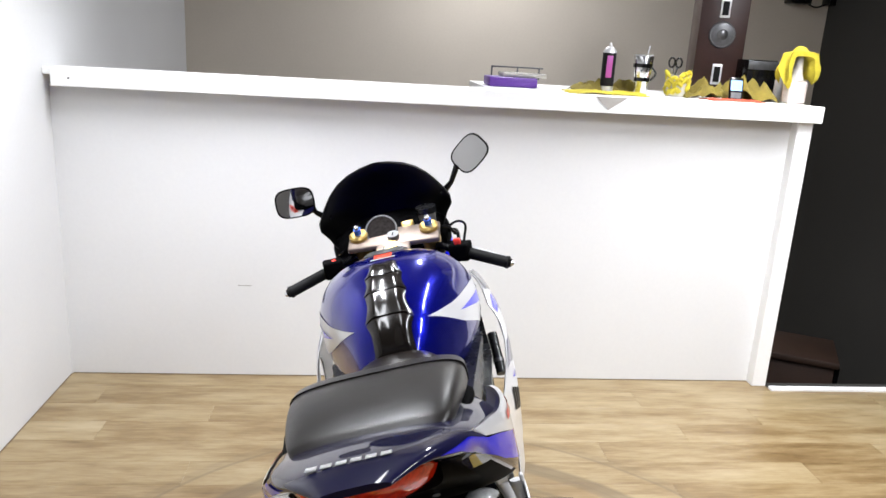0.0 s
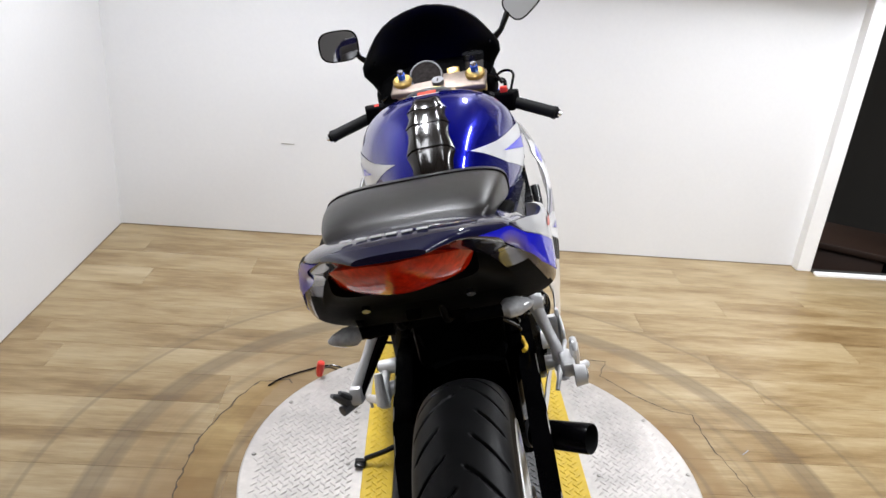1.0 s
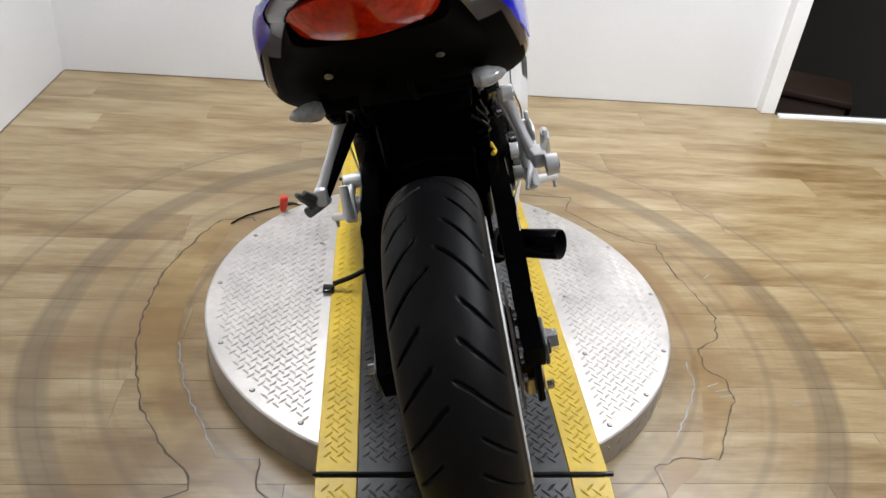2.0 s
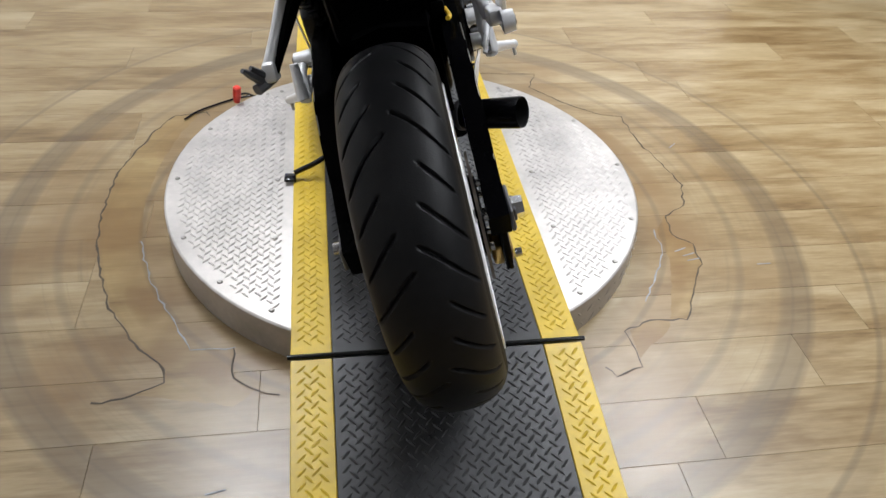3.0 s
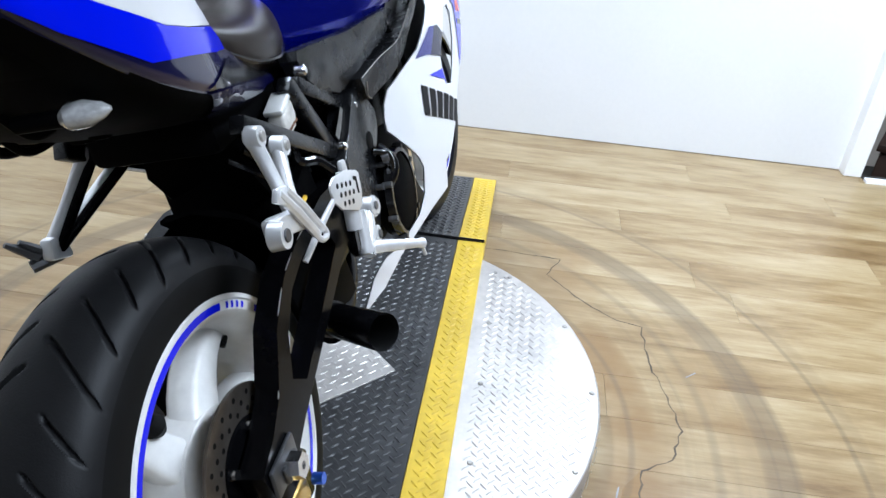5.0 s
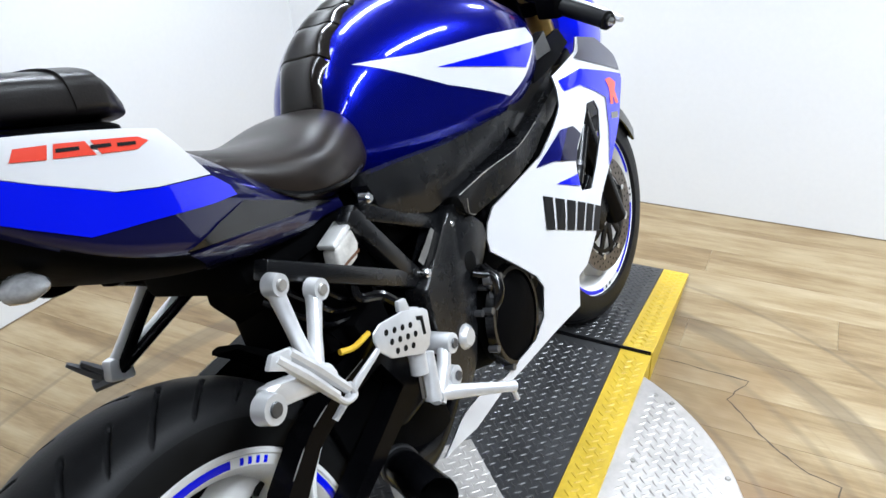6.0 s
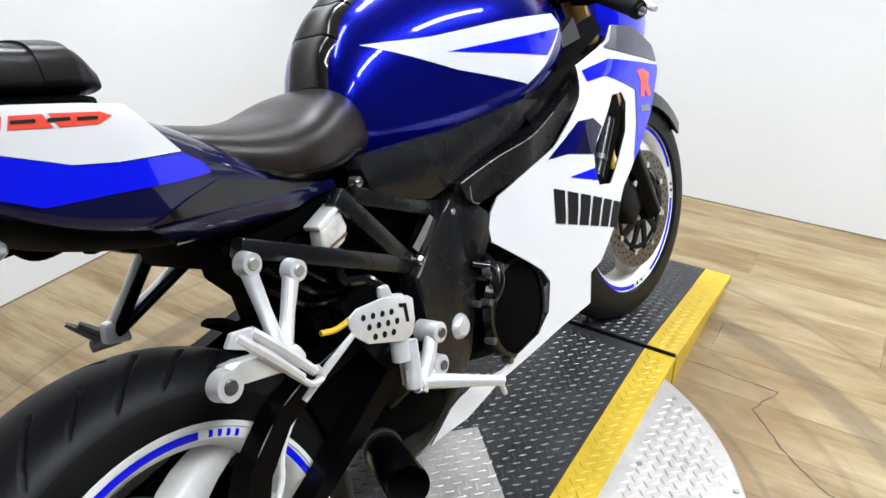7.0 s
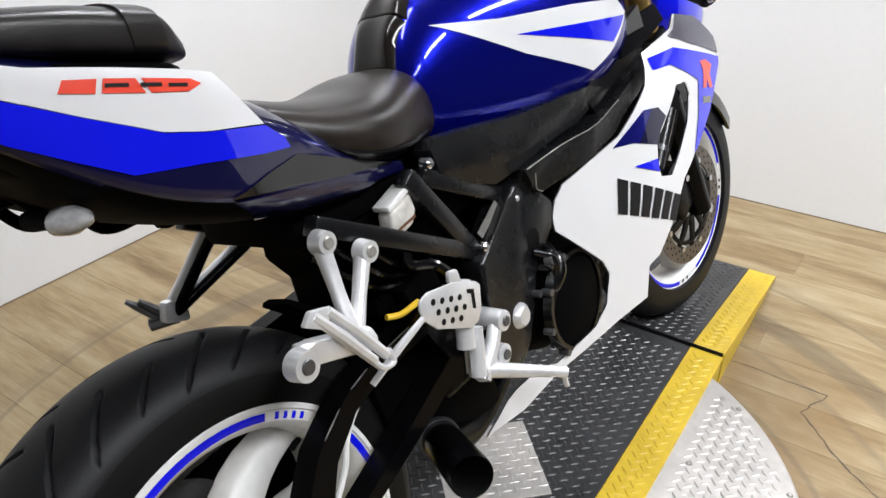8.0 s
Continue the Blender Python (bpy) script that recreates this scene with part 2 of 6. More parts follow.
def prism(poly, u0, u1, bevel=0.0, seg=2):
    """A side outline (v, w) drawn out from u0 to u1."""
    bm = bmesh.new()
    a = [bm.verts.new((u0, v, w)) for v, w in poly]
    b = [bm.verts.new((u1, v, w)) for v, w in poly]
    bm.faces.new(a), bm.faces.new(b[::-1])
    for i in range(len(a)):
        j = (i + 1) % len(a)
        bm.faces.new((a[j], a[i], b[i], b[j]))
    if bevel:
        bmesh.ops.bevel(bm, geom=bm.edges[:], offset=bevel, segments=seg, affect="EDGES", profile=0.5, clamp_overlap=True)
    return bm


def sheet(poly, height, thick=0.003, hole=None, lift=0.0, side=1, step=0.022):
    """A curved panel: outline (v, w), with height(v, w) giving u; thick is its depth inward."""
    bm = bmesh.new()

    def loop(pts):
        out = []
        for (v0, w0), (v1, w1) in zip(pts, pts[1:] + pts[:1]):
            n = max(1, int(math.hypot(v1 - v0, w1 - w0) / step))
            out += [(v0 + (v1 - v0) * k / n, w0 + (w1 - w0) * k / n) for k in range(n)]
        vs = [bm.verts.new((0, v, w)) for v, w in out]
        return [bm.edges.new((vs[i], vs[(i + 1) % len(vs)])) for i in range(len(vs))]
    edges = loop(poly)
    if hole:
        edges += loop(hole)
    bmesh.ops.triangle_fill(bm, use_beauty=True, use_dissolve=False, edges=edges)
    for _ in range(3):
        long = [e for e in bm.edges if e.calc_length() > step * 1.6]
        if not long:
            break
        bmesh.ops.subdivide_edges(bm, edges=long, cuts=1, use_grid_fill=False)
        bmesh.ops.triangulate(bm, faces=bm.faces[:])
        bmesh.ops.beautify_fill(bm, faces=bm.faces[:], edges=[e for e in bm.edges if not e.is_boundary])
    for x in bm.verts:
        x.co.x = side * (height(x.co.y, x.co.z) + lift)
    if thick:
        ret = bmesh.ops.extrude_face_region(bm, geom=bm.faces[:])
        for x in ret["geom"]:
            if isinstance(x, bmesh.types.BMVert):
                x.co.x -= side * thick
    return bm


def tube(pts, r, n=10, caps=True):
    """A round bar along pts; r is one radius or one for each point."""
    bm = bmesh.new()
    pts = [Vector(p) for p in pts]
    rs = r if isinstance(r, (list, tuple)) else [r] * len(pts)
    rings, side = [], None
    for i, p in enumerate(pts):
        d = (pts[min(i + 1, len(pts) - 1)] - pts[max(i - 1, 0)]).normalized()
        if side is None:
            side = d.orthogonal().normalized()
        side = (side - d * side.dot(d)).normalized()
        other = d.cross(side)
        rings.append([bm.verts.new(p + rs[i] * (math.cos(a) * side + math.sin(a) * other)) for a in (2 * math.pi * k / n for k in range(n))])
    for a, b in zip(rings, rings[1:]):
        for k in range(n):
            bm.faces.new((a[k], a[(k + 1) % n], b[(k + 1) % n], b[k]))
    if caps:
        bm.faces.new(rings[0][::-1]), bm.faces.new(rings[-1])
    return bm


def bend(pts, n=6):
    """A smooth line through pts."""
    p = [Vector(q) for q in pts]
    p = [2 * p[0] - p[1]] + p + [2 * p[-1] - p[-2]]
    out = []
    for i in range(1, len(p) - 2):
        for k in range(n):
            t = k / n
            out.append(0.5 * (2 * p[i] + (p[i + 1] - p[i - 1]) * t + (2 * p[i - 1] - 5 * p[i] + 4 * p[i + 1] - p[i + 2]) * t * t + (3 * p[i] - p[i - 1] - 3 * p[i + 1] + p[i + 2]) * t ** 3))
    return out + [p[-2]]


def loft(rings, caps=True):
    bm = bmesh.new()
    vs = [[bm.verts.new(p) for p in r] for r in rings]
    n = len(vs[0])
    for a, b in zip(vs, vs[1:]):
        for k in range(n):
            bm.faces.new((a[k], a[(k + 1) % n], b[(k + 1) % n], b[k]))
    if caps:
        bm.faces.new(vs[0][::-1]), bm.faces.new(vs[-1])
    return bm


def lathe(profile, v0=0.0, w0=0.0, n=48, closed=True):
    """Turned about the u axis: profile of (u, r)."""
    bm = bmesh.new()
    rings = []
    for u, r in profile:
        rings.append([bm.verts.new((u, v0 + r * math.cos(2 * math.pi * k / n), w0 + r * math.sin(2 * math.pi * k / n))) for k in range(n)])
    pairs = list(zip(rings, rings[1:])) + ([(rings[-1], rings[0])] if closed else [])
    for a, b in pairs:
        for k in range(n):
            bm.faces.new((a[k], a[(k + 1) % n], b[(k + 1) % n], b[k]))
    return bm


def rod(p0, p1, r, n=14, bevel=0.0):
    return tube([p0, p1], r, n)


def shifted(bm, m):
    bmesh.ops.transform(bm, matrix=m, verts=bm.verts[:])
    return bm


def smoothstep(xs, ys, x):
    """ys at x, gliding between the given places."""
    if x <= xs[0]:
        return ys[0]
    for i in range(len(xs) - 1):
        if x <= xs[i + 1]:
            t = (x - xs[i]) / (xs[i + 1] - xs[i])
            m0 = (ys[i + 1] - ys[max(i - 1, 0)]) / (xs[i + 1] - xs[max(i - 1, 0)])
            j = min(i + 2, len(xs) - 1)
            m1 = (ys[j] - ys[i]) / (xs[j] - xs[i])
            h = xs[i + 1] - xs[i]
            return (2 * t ** 3 - 3 * t * t + 1) * ys[i] + (t ** 3 - 2 * t * t + t) * h * m0 + (3 * t * t - 2 * t ** 3) * ys[i + 1] + (t ** 3 - t * t) * h * m1
    return ys[-1]


def thing(name, label, category, group="", kind="", m=None):
    ob = new(name)
    ob.empty_display_size = 0.1
    if m is not None:
        ob.matrix_world = m
    return tagged(ob, label, category, group, kind)


# ---- the room ----
XL, XR, YK, YB, YF = -1.552, 3.2, 2.337, 4.7, -3.6   # side walls, knee wall's face, back wall, wall behind the camera
CAP = 1.372


def structure(name, bm, material, label, category, smooth=False):
    return tagged(link(name, bm, material, smooth=smooth), label, category, kind="structure")


structure("wall_west", box(XL - 0.12, XL, YF, YB, -1.2, CEIL), M_WALL, "plain white painted wall beside the turntable", "wall")
structure("wall_east", box(XR, XR + 0.12, YF, YB, -1.2, CEIL), M_SHADEWALL, "wall beyond the stairwell, coloured dark for its shade", "wall")
structure("wall_north", box(XL - 0.12, XR + 0.12, YB, YB + 0.12, -1.2, CEIL), M_BEIGE, "beige painted wall far behind the counter", "wall")
structure("wall_south", box(XL - 0.12, XR + 0.12, YF - 0.12, YF, -1.2, CEIL), M_SHOWROOM, "dim grey painted wall", "wall")
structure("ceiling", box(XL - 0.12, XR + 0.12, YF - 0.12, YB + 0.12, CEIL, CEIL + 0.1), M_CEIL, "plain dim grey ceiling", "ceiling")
structure("lower_floor", box(XL, XR, 2.36, YB, -0.95, -0.9), M_SHADEWALL, "floor of the stairwell, coloured dark for its shade", "floor")
structure("stair_wall", box(1.78, XR, 2.262, 2.36, -0.95, -0.02), M_SHADEWALL, "riser wall under the floor edge, coloured dark for its shade", "wall")

# the half-height wall with its wide top, end post and cap
knee = structure("wall_counter", box(XL, 1.712, YK, YK + 0.12, 0.0, CAP - 0.072), M_WALL, "white half-height wall with a wide capped top", "wall")
structure("trim_post", box(1.695, 1.766, YK - 0.058, YK + 0.14, 0.0, CAP - 0.072, 0.003), M_TRIM, "white painted end post of the half wall", "trim")
structure("trim_cap", box(XL + 0.04, 1.79, YK - 0.086, YK - 0.060, CAP - 0.074, CAP, 0.003), M_TRIM, "white painted fascia board of the counter top", "trim")
structure("counter_top", box(XL + 0.002, 1.788, YK - 0.060, YK + 0.14, CAP - 0.03, CAP - 0.002, 0.002), M_TRIM, "white painted top of the half wall", "counter")
structure("desk_top", box(0.30, 1.780, YK + 0.14, YK + 0.80, CAP - 0.03, CAP - 0.003, 0.002), M_TRIM, "white desk top behind the half wall", "desk")
structure("desk_base", box(0.34, 1.74, YK + 0.16, YK + 0.76, -0.9, CAP - 0.032), M_SHADEWALL, "dark base of the desk behind the half wall", "desk")
structure("trim_threshold", box(1.770, XR, 2.228, 2.262, -0.02, 0.012, 0.003), M_TRIM, "white strip along the floor's edge at the stairs", "trim")
for a, b in (((XL + 0.006, YK - 0.006), (1.695, YK - 0.006)),):
    structure("baseboard", box(a[0], b[0], YK - 0.004, YK - 0.001, 0.0, 0.003), M_GAP, "thin dark gap where wall and floor meet", "gap")
structure("baseboard_side", box(XL + 0.001, XL + 0.005, YF, YK - 0.01, 0.0, 0.003), M_GAP, "thin dark gap where wall and floor meet", "gap")
for px, pz in ((-1.44, CAP - 0.04), (0.80, CAP - 0.045)):
    tagged(link("screw_hole", tube([(px, YK - 0.0855, pz), (px, YK - 0.0875, pz)], 0.004, 8), M_DARK), "small dark screw hole in the white cap", "screw hole")
tagged(link("scuff_mark", box(-0.80, -0.74, YK - 0.0012, YK - 0.0004, 0.44, 0.443), M_STEELD), "faint grey scuff on the white wall", "scuff mark")

# ceiling lamps
def ceiling_lamp():
    t = thing("ceiling_light", "long white tube light fixed to the ceiling", "ceiling light", "tube lights", m=pose(LAMPS[0][0], LAMPS[0][1], CEIL))
    part("housing", box(-0.11, 0.11, -0.63, 0.63, -0.05, -0.001, 0.006), M_TRIM, t)
    part("diffuser", box(-0.085, 0.085, -0.6, 0.6, -0.078, -0.05, 0.008), M_LAMP, t, "lit white diffuser")
    return t


lamp0 = ceiling_lamp()
for lx, ly, watts in LAMPS[1:]:
    copy_thing(lamp0, pose(lx, ly, CEIL))

# wooden chest down in the stairwell
chest = thing("wooden_chest", "brown wooden chest in the dark stairwell", "chest", m=pose(2.55, 3.2, -0.9, 0, 0, -28))
# the shadow on the chest is put into its wood colour
M_SHADEWOOD = surface("shaded_brown_wood", (0.022, 0.009, 0.004), rough=0.6, var=0.3, scale=6, bump=0.1, bscale=60)
part("body", box(-0.26, 0.16, -0.2, 0.2, 0.0, 0.70, 0.006), M_SHADEWOOD, chest)
part("lid", box(-0.28, 0.18, -0.22, 0.22, 0.70, 0.74, 0.006), M_SHADEWOOD, chest)
part("end_panel", box(0.162, 0.19, -0.19, 0.19, 0.02, 0.70, 0.004), M_PLASTIC, chest, "dark end panel")


# ---- turntable ----
MID = pose(0.0105, 0, 0)
DISC_C, DISC_R, TOP = Vector((-0.004, 0.612, 0)), 0.606, 0.092


def lugs(name, inside, x0, x1, y0, y1, height, material, parent, label, pitch=0.0185, length=0.0245, width=0.0056, rise=0.0022):
    """Raised tread bars, turned this way and that, where inside(x, y) holds; height(y) is the plate's top."""
    verts, faces = [], []
    q = pitch / math.sqrt(2)
    reach = int(max(x1 - x0, y1 - y0) / q) + 2
    for i in range(-reach, reach + 1):
        for j in range(-reach, reach + 1):
            x, y = (x0 + x1) / 2 + (i - j) * q, (y0 + y1) / 2 + (i + j) * q
            if not (x0 <= x <= x1 and y0 <= y <= y1) or not inside(x, y):
                continue
            a = radians(45 if (i + j) % 2 else -45)
            c, s = math.cos(a), math.sin(a)
            n = len(verts)
            for px, py, pz in ((-length / 2, 0, 0), (-length / 4, -width / 2, 0), (length / 4, -width / 2, 0), (length / 2, 0, 0), (length / 4, width / 2, 0), (-length / 4, width / 2, 0), (-length / 4, 0, rise), (length / 4, 0, rise)):
                qy = y + px * s + py * c
                verts.append((x + px * c - py * s, qy, height(qy) + pz))
            faces += [(n, n + 1, n + 6), (n + 1, n + 2, n + 7, n + 6), (n + 2, n + 3, n + 7), (n + 3, n + 4, n + 7), (n + 4, n + 5, n + 6, n + 7), (n + 5, n, n + 6)]
    me = bpy.data.meshes.new(name)
    me.from_pydata(verts, [], faces)
    me.materials.append(material)
    ob = new(name, me)
    ob.parent = parent
    return tagged(ob, label=label, kind="stuff")


turntable = thing("turntable", "round turntable of silver diamond plate on the floor", "turntable", m=MID)
disc = bmesh.new()
rings = []
for r, z in ((DISC_R - 0.004, 0.0), (DISC_R, 0.002), (DISC_R, TOP - 0.004), (DISC_R - 0.003, TOP - 0.001), (DISC_R - 0.006, TOP)):
    rings.append([disc.verts.new((DISC_C.x + r * math.cos(2 * math.pi * k / 128), DISC_C.y + r * math.sin(2 * math.pi * k / 128), z)) for k in range(128)])
for a, b in zip(rings, rings[1:]):
    for k in range(128):
        disc.faces.new((a[k], a[(k + 1) % 128], b[(k + 1) % 128], b[k]))
disc.faces.new(rings[-1])
part("plate", disc, M_STEEL, turntable, "silver diamond tread plate")
lugs("tread", lambda x, y: math.hypot(x, y - 0.612) < DISC_R - 0.03 and abs(x) > 0.325, -0.62, 0.62, 0.0, 1.22, lambda y: TOP, M_STEEL, turntable, "raised tread bars", pitch=0.0185, length=0.023, width=0.0060, rise=0.0019)
# tread bars on the rim
verts, faces = [], []
for k in range(104):
    for row in range(2):
        a = 2 * math.pi * (k + 0.5 * row) / 104
        c, s = math.cos(a), math.sin(a)
        n, tilt = len(verts), (1 if (k + row) % 2 else -1) * 0.010
        for du, dz, dr in ((-0.009, -tilt, 0), (0, -0.004, 0), (0.009, tilt, 0), (0, 0.004, 0), (0, 0, 0.0022)):
            r = DISC_R + dr
            verts.append((r * c - du * s, 0.612 + r * s + du * c, 0.022 + 0.04 * row + dz))
        faces += [(n, n + 1, n + 4), (n + 1, n + 2, n + 4), (n + 2, n + 3, n + 4), (n + 3, n, n + 4)]
me = bpy.data.meshes.new("rim_tread")
me.from_pydata(verts, [], faces)
me.materials.append(M_STEEL)
rim_tread = new("rim_tread", me)
rim_tread.parent = turntable
tagged(rim_tread, "raised tread bars of the rim", kind="stuff")
bolt_mesh = None
for bx, by in [(s * 0.335, y) for s in (-1, 1) for y in (0.14, 0.376, 0.612, 0.84, 1.075)] + [(0.585 * math.cos(radians(a)), 0.612 + 0.585 * math.sin(radians(a))) for a in (-22, 2, 26, 50, 130, 154, 178, 202, -40, 220)]:
    if bolt_mesh is None:
        b = bmesh.new()
        bmesh.ops.create_cone(b, cap_ends=True, segments=12, radius1=0.0065, radius2=0.0045, depth=0.003)
        ob = part("bolt", b, M_STEELD, turntable)
        bolt_mesh = ob.data
    else:
        ob = new("bolt", bolt_mesh)
        ob.parent = turntable
    ob.location = (bx, by, TOP + 0.002)

# the track over it: level plate, two ramps, yellow edges
HW, BAND = 0.2945, 0.081
Y0, Y1, RAMP = 0.0, 1.225, 0.60
DECK = 0.098


def deck_height(y):
    if y < Y0:
        return DECK - (Y0 - y) / RAMP * (DECK - 0.012)
    if y > Y1:
        return DECK - (y - Y1) / RAMP * (DECK - 0.012)
    return DECK


def track_piece(name, label, ya, yb, nick=False):
    t = thing(name, label, "ramp" if nick else "track", m=MID)

    def slab(x0, x1, drop, corner=0.0):
        bm = bmesh.new()
        ends = []
        for y in (ya, yb):
            z = deck_height(y) - drop
            low = max(0.001, z - 0.012)
            ends.append([bm.verts.new(p) for p in ((x0, y, low), (x1, y, low), (x1, y, z), (x0, y, z))])
        a, b = ends
        bm.faces.new(a[::-1]), bm.faces.new(b)
        for k in range(4):
            bm.faces.new((a[k], a[(k + 1) % 4], b[(k + 1) % 4], b[k]))
        bmesh.ops.bevel(bm, geom=bm.edges[:], offset=0.0015, segments=1, affect="EDGES")
        return bm
    part("plate", slab(-HW + BAND, HW - BAND, 0.0), M_MAT, t, "black tread plate", smooth=False)
    for s in (-1, 1):
        lo, hi = sorted((s * (HW - BAND + 0.0008), s * HW))
        part("edge_band", slab(lo, hi, 0.0), M_YELLOW, t, "yellow painted edge", smooth=False)
        side = box(*sorted((s * (HW - 0.004), s * (HW - 0.001))), ya + 0.003, yb - 0.003, 0.0, 1.0)
        for x in side.verts:
            x.co.z = 0.001 if x.co.z < 0.5 else deck_height(x.co.y) - 0.011
        part("side_skirt", side, M_YELLOW, t, "yellow painted side skirt", smooth=False)
    clear = (lambda x, y: abs(x) < HW - BAND - 0.012 and ya + 0.02 < y < yb - 0.02 and not (ya == Y0 and abs(x) + abs(y - 0.607) < 0.17))
    lugs("tread", clear, -HW, HW, ya, yb, deck_height, M_MAT, t, "raised black tread bars")
    lugs("edge_tread", lambda x, y: HW - BAND + 0.014 < abs(x) < HW - 0.012 and ya + 0.02 < y < yb - 0.02, -HW, HW, ya, yb, deck_height, M_YELLOW, t, "raised yellow tread bars")
    return t


track_piece("track_plate", "black tread plate with yellow edges across the turntable", Y0 + 0.006, Y1 - 0.006)
track_piece("track_ramp", "black tread ramp with yellow edges, under the rear wheel", Y0 - RAMP, Y0 - 0.006, True)
track_piece("track_ramp", "black tread ramp with yellow edges, under the front wheel", Y1 + 0.006, Y1 + RAMP, True)
for yy, w in ((Y0, "behind"), (Y1, "before")):
    tagged(link("hinge_rod", tube([(0.0105 - HW - 0.006, yy, DECK + 0.001), (0.0105 + HW + (0.008 if w == "behind" else -0.003), yy, DECK + 0.001)], 0.0052, 10), M_GLOSSBLACK), "black steel hinge rod between track plate and ramp", "hinge rod", "hinge rods")
hatch = thing("hatch_plate", "square silver diamond plate set in the black track", "plate", m=MID)
part("plate", shifted(box(-0.103, 0.103, -0.103, 0.103, DECK - 0.004, DECK + 0.0035, 0.001), pose(-0.004, 0.607, 0, 0, 0, 45)), M_STEEL, hatch, smooth=False)
lugs("tread", lambda x, y: abs(x) + abs(y - 0.607) < 0.128, -0.15, 0.15, 0.478, 0.78, lambda y: DECK + 0.0035, M_STEEL, hatch, "raised tread bars", rise=0.0012)


# ---- the motorcycle, in its own axes: u to its right, v ahead from the rear axle, w up ----
LEANING, HEADING = 0.273, 0.03
AXLE_W = 0.322
ax = Vector((math.cos(LEANING) * math.cos(HEADING), -math.sin(HEADING), math.sin(LEANING) * math.cos(HEADING))).normalized()
up0 = Vector((-math.sin(LEANING), 0, math.cos(LEANING)))
ahead = up0.cross(ax).normalized()
up1 = ax.cross(ahead)
BIKE = Matrix(((ax.x, ahead.x, up1.x, -0.032), (ax.y, ahead.y, up1.y, -0.004), (ax.z, ahead.z, up1.z, 0.419), (0, 0, 0, 1))) @ Matrix.Translation((0, 0, -AXLE_W))
bike = thing("motorcycle", "blue and white sport motorcycle leaning on its side stand", "motorcycle", m=BIKE)
RAKE, STEER = radians(20.5), radians(-8.0)
PIVOT = Vector((0, 1.06, 0.905))
TURN = Matrix.Translation(PIVOT) @ Matrix.Rotation(STEER, 4, Vector((0, -math.sin(RAKE), math.cos(RAKE)))) @ Matrix.Translation(-PIVOT)


def bp(name, bm, material, parent=None, label="", smooth=True):
    return part(name, bm, material, parent or bike, label, smooth)


def tyre(R, rb, hw, v0, w0, grooves, reach, n=760, m=108, depth=0.006):
    """A tyre with cut tread grooves that sweep back to the shoulders."""
    bm = bmesh.new()
    rows = []
    for i in range(n):
        phi = 2 * math.pi * i / n
        line = []
        for j in range(m + 1):
            a = math.pi * (j / m - 0.5)
            s = math.sin(a)
            r = rb + (R - rb) * max(0.0, math.cos(a)) ** 0.62
            cut = 0.0
            q = abs(s)
            if grooves and q < reach:
                k = grooves
                turn = phi / (2 * math.pi) * k - (0.0 if s > 0 else 0.5) - 0.046 * k * q ** 1.35
                kind = int(math.floor(turn + 0.5)) % 3
                x = turn % 1.0
                gap = min(x, 1 - x) * 2 * math.pi * R / k
                lo, hi = ((0.03, reach), (0.32, reach - 0.06), (0.20, reach - 0.02))[kind]
                fade = max(0.0, min(1.0, (q - lo) / 0.08, (hi - q) / 0.10))
                cut = depth * fade * max(0.0, min(1.0, (0.0046 * (0.4 + 0.6 * fade) - gap) / 0.0020))
            line.append(bm.verts.new((hw * s, v0 + (r - cut) * math.cos(phi), w0 + (r - cut) * math.sin(phi))))
        rows.append(line)
    for a, b in zip(rows, rows[1:] + rows[:1]):
        for j in range(m):
            bm.faces.new((a[j], a[j + 1], b[j + 1], b[j]))
        bm.faces.new((a[m], a[0], b[0], b[m]))
    return bm


def spoke(angle, v0, w0, r0, r1, half0, half1, wide0, wide1, lead=0.0, out0=0.0, out1=0.0):
    """A wheel spoke; lead turns its hub end on by that angle, out0 and out1 set hub and rim end to the side."""
    rings = []
    c = Vector((0, v0, w0))
    for k in range(7):
        f = k / 6
        g = angle + lead * (1 - f)
        d, t = Vector((0, math.cos(g), math.sin(g))), Vector((0, -math.sin(g), math.cos(g)))
        r, h = r0 + (r1 - r0) * f, half0 + (half1 - half0) * f
        wd = wide0 + (wide1 - wide0) * f * f
        ring = []
        for q in range(16):
            a = 2 * math.pi * q / 16
            ca, sa = math.cos(a), math.sin(a)
            ring.append(c + d * r + t * (wd * math.copysign(abs(ca) ** 0.45, ca)) + Vector((out0 + (out1 - out0) * f + h * math.copysign(abs(sa) ** 0.45, sa), 0, 0)))
        rings.append(ring)
    return loft(rings)


def arc_band(u, r0, r1, a0, a1, v0, w0, n=24):
    bm = bmesh.new()
    pts = []
    for k in range(n + 1):
        a = a0 + (a1 - a0) * k / n
        pts.append([bm.verts.new((u + du, v0 + r * math.cos(a), w0 + r * math.sin(a))) for du, r in ((0, r0), (0.0006, (r0 + r1) / 2), (0, r1))])
    for p, q in zip(pts, pts[1:]):
        for k in range(2):
            bm.faces.new((p[k], p[k + 1], q[k + 1], q[k]))
    return bm


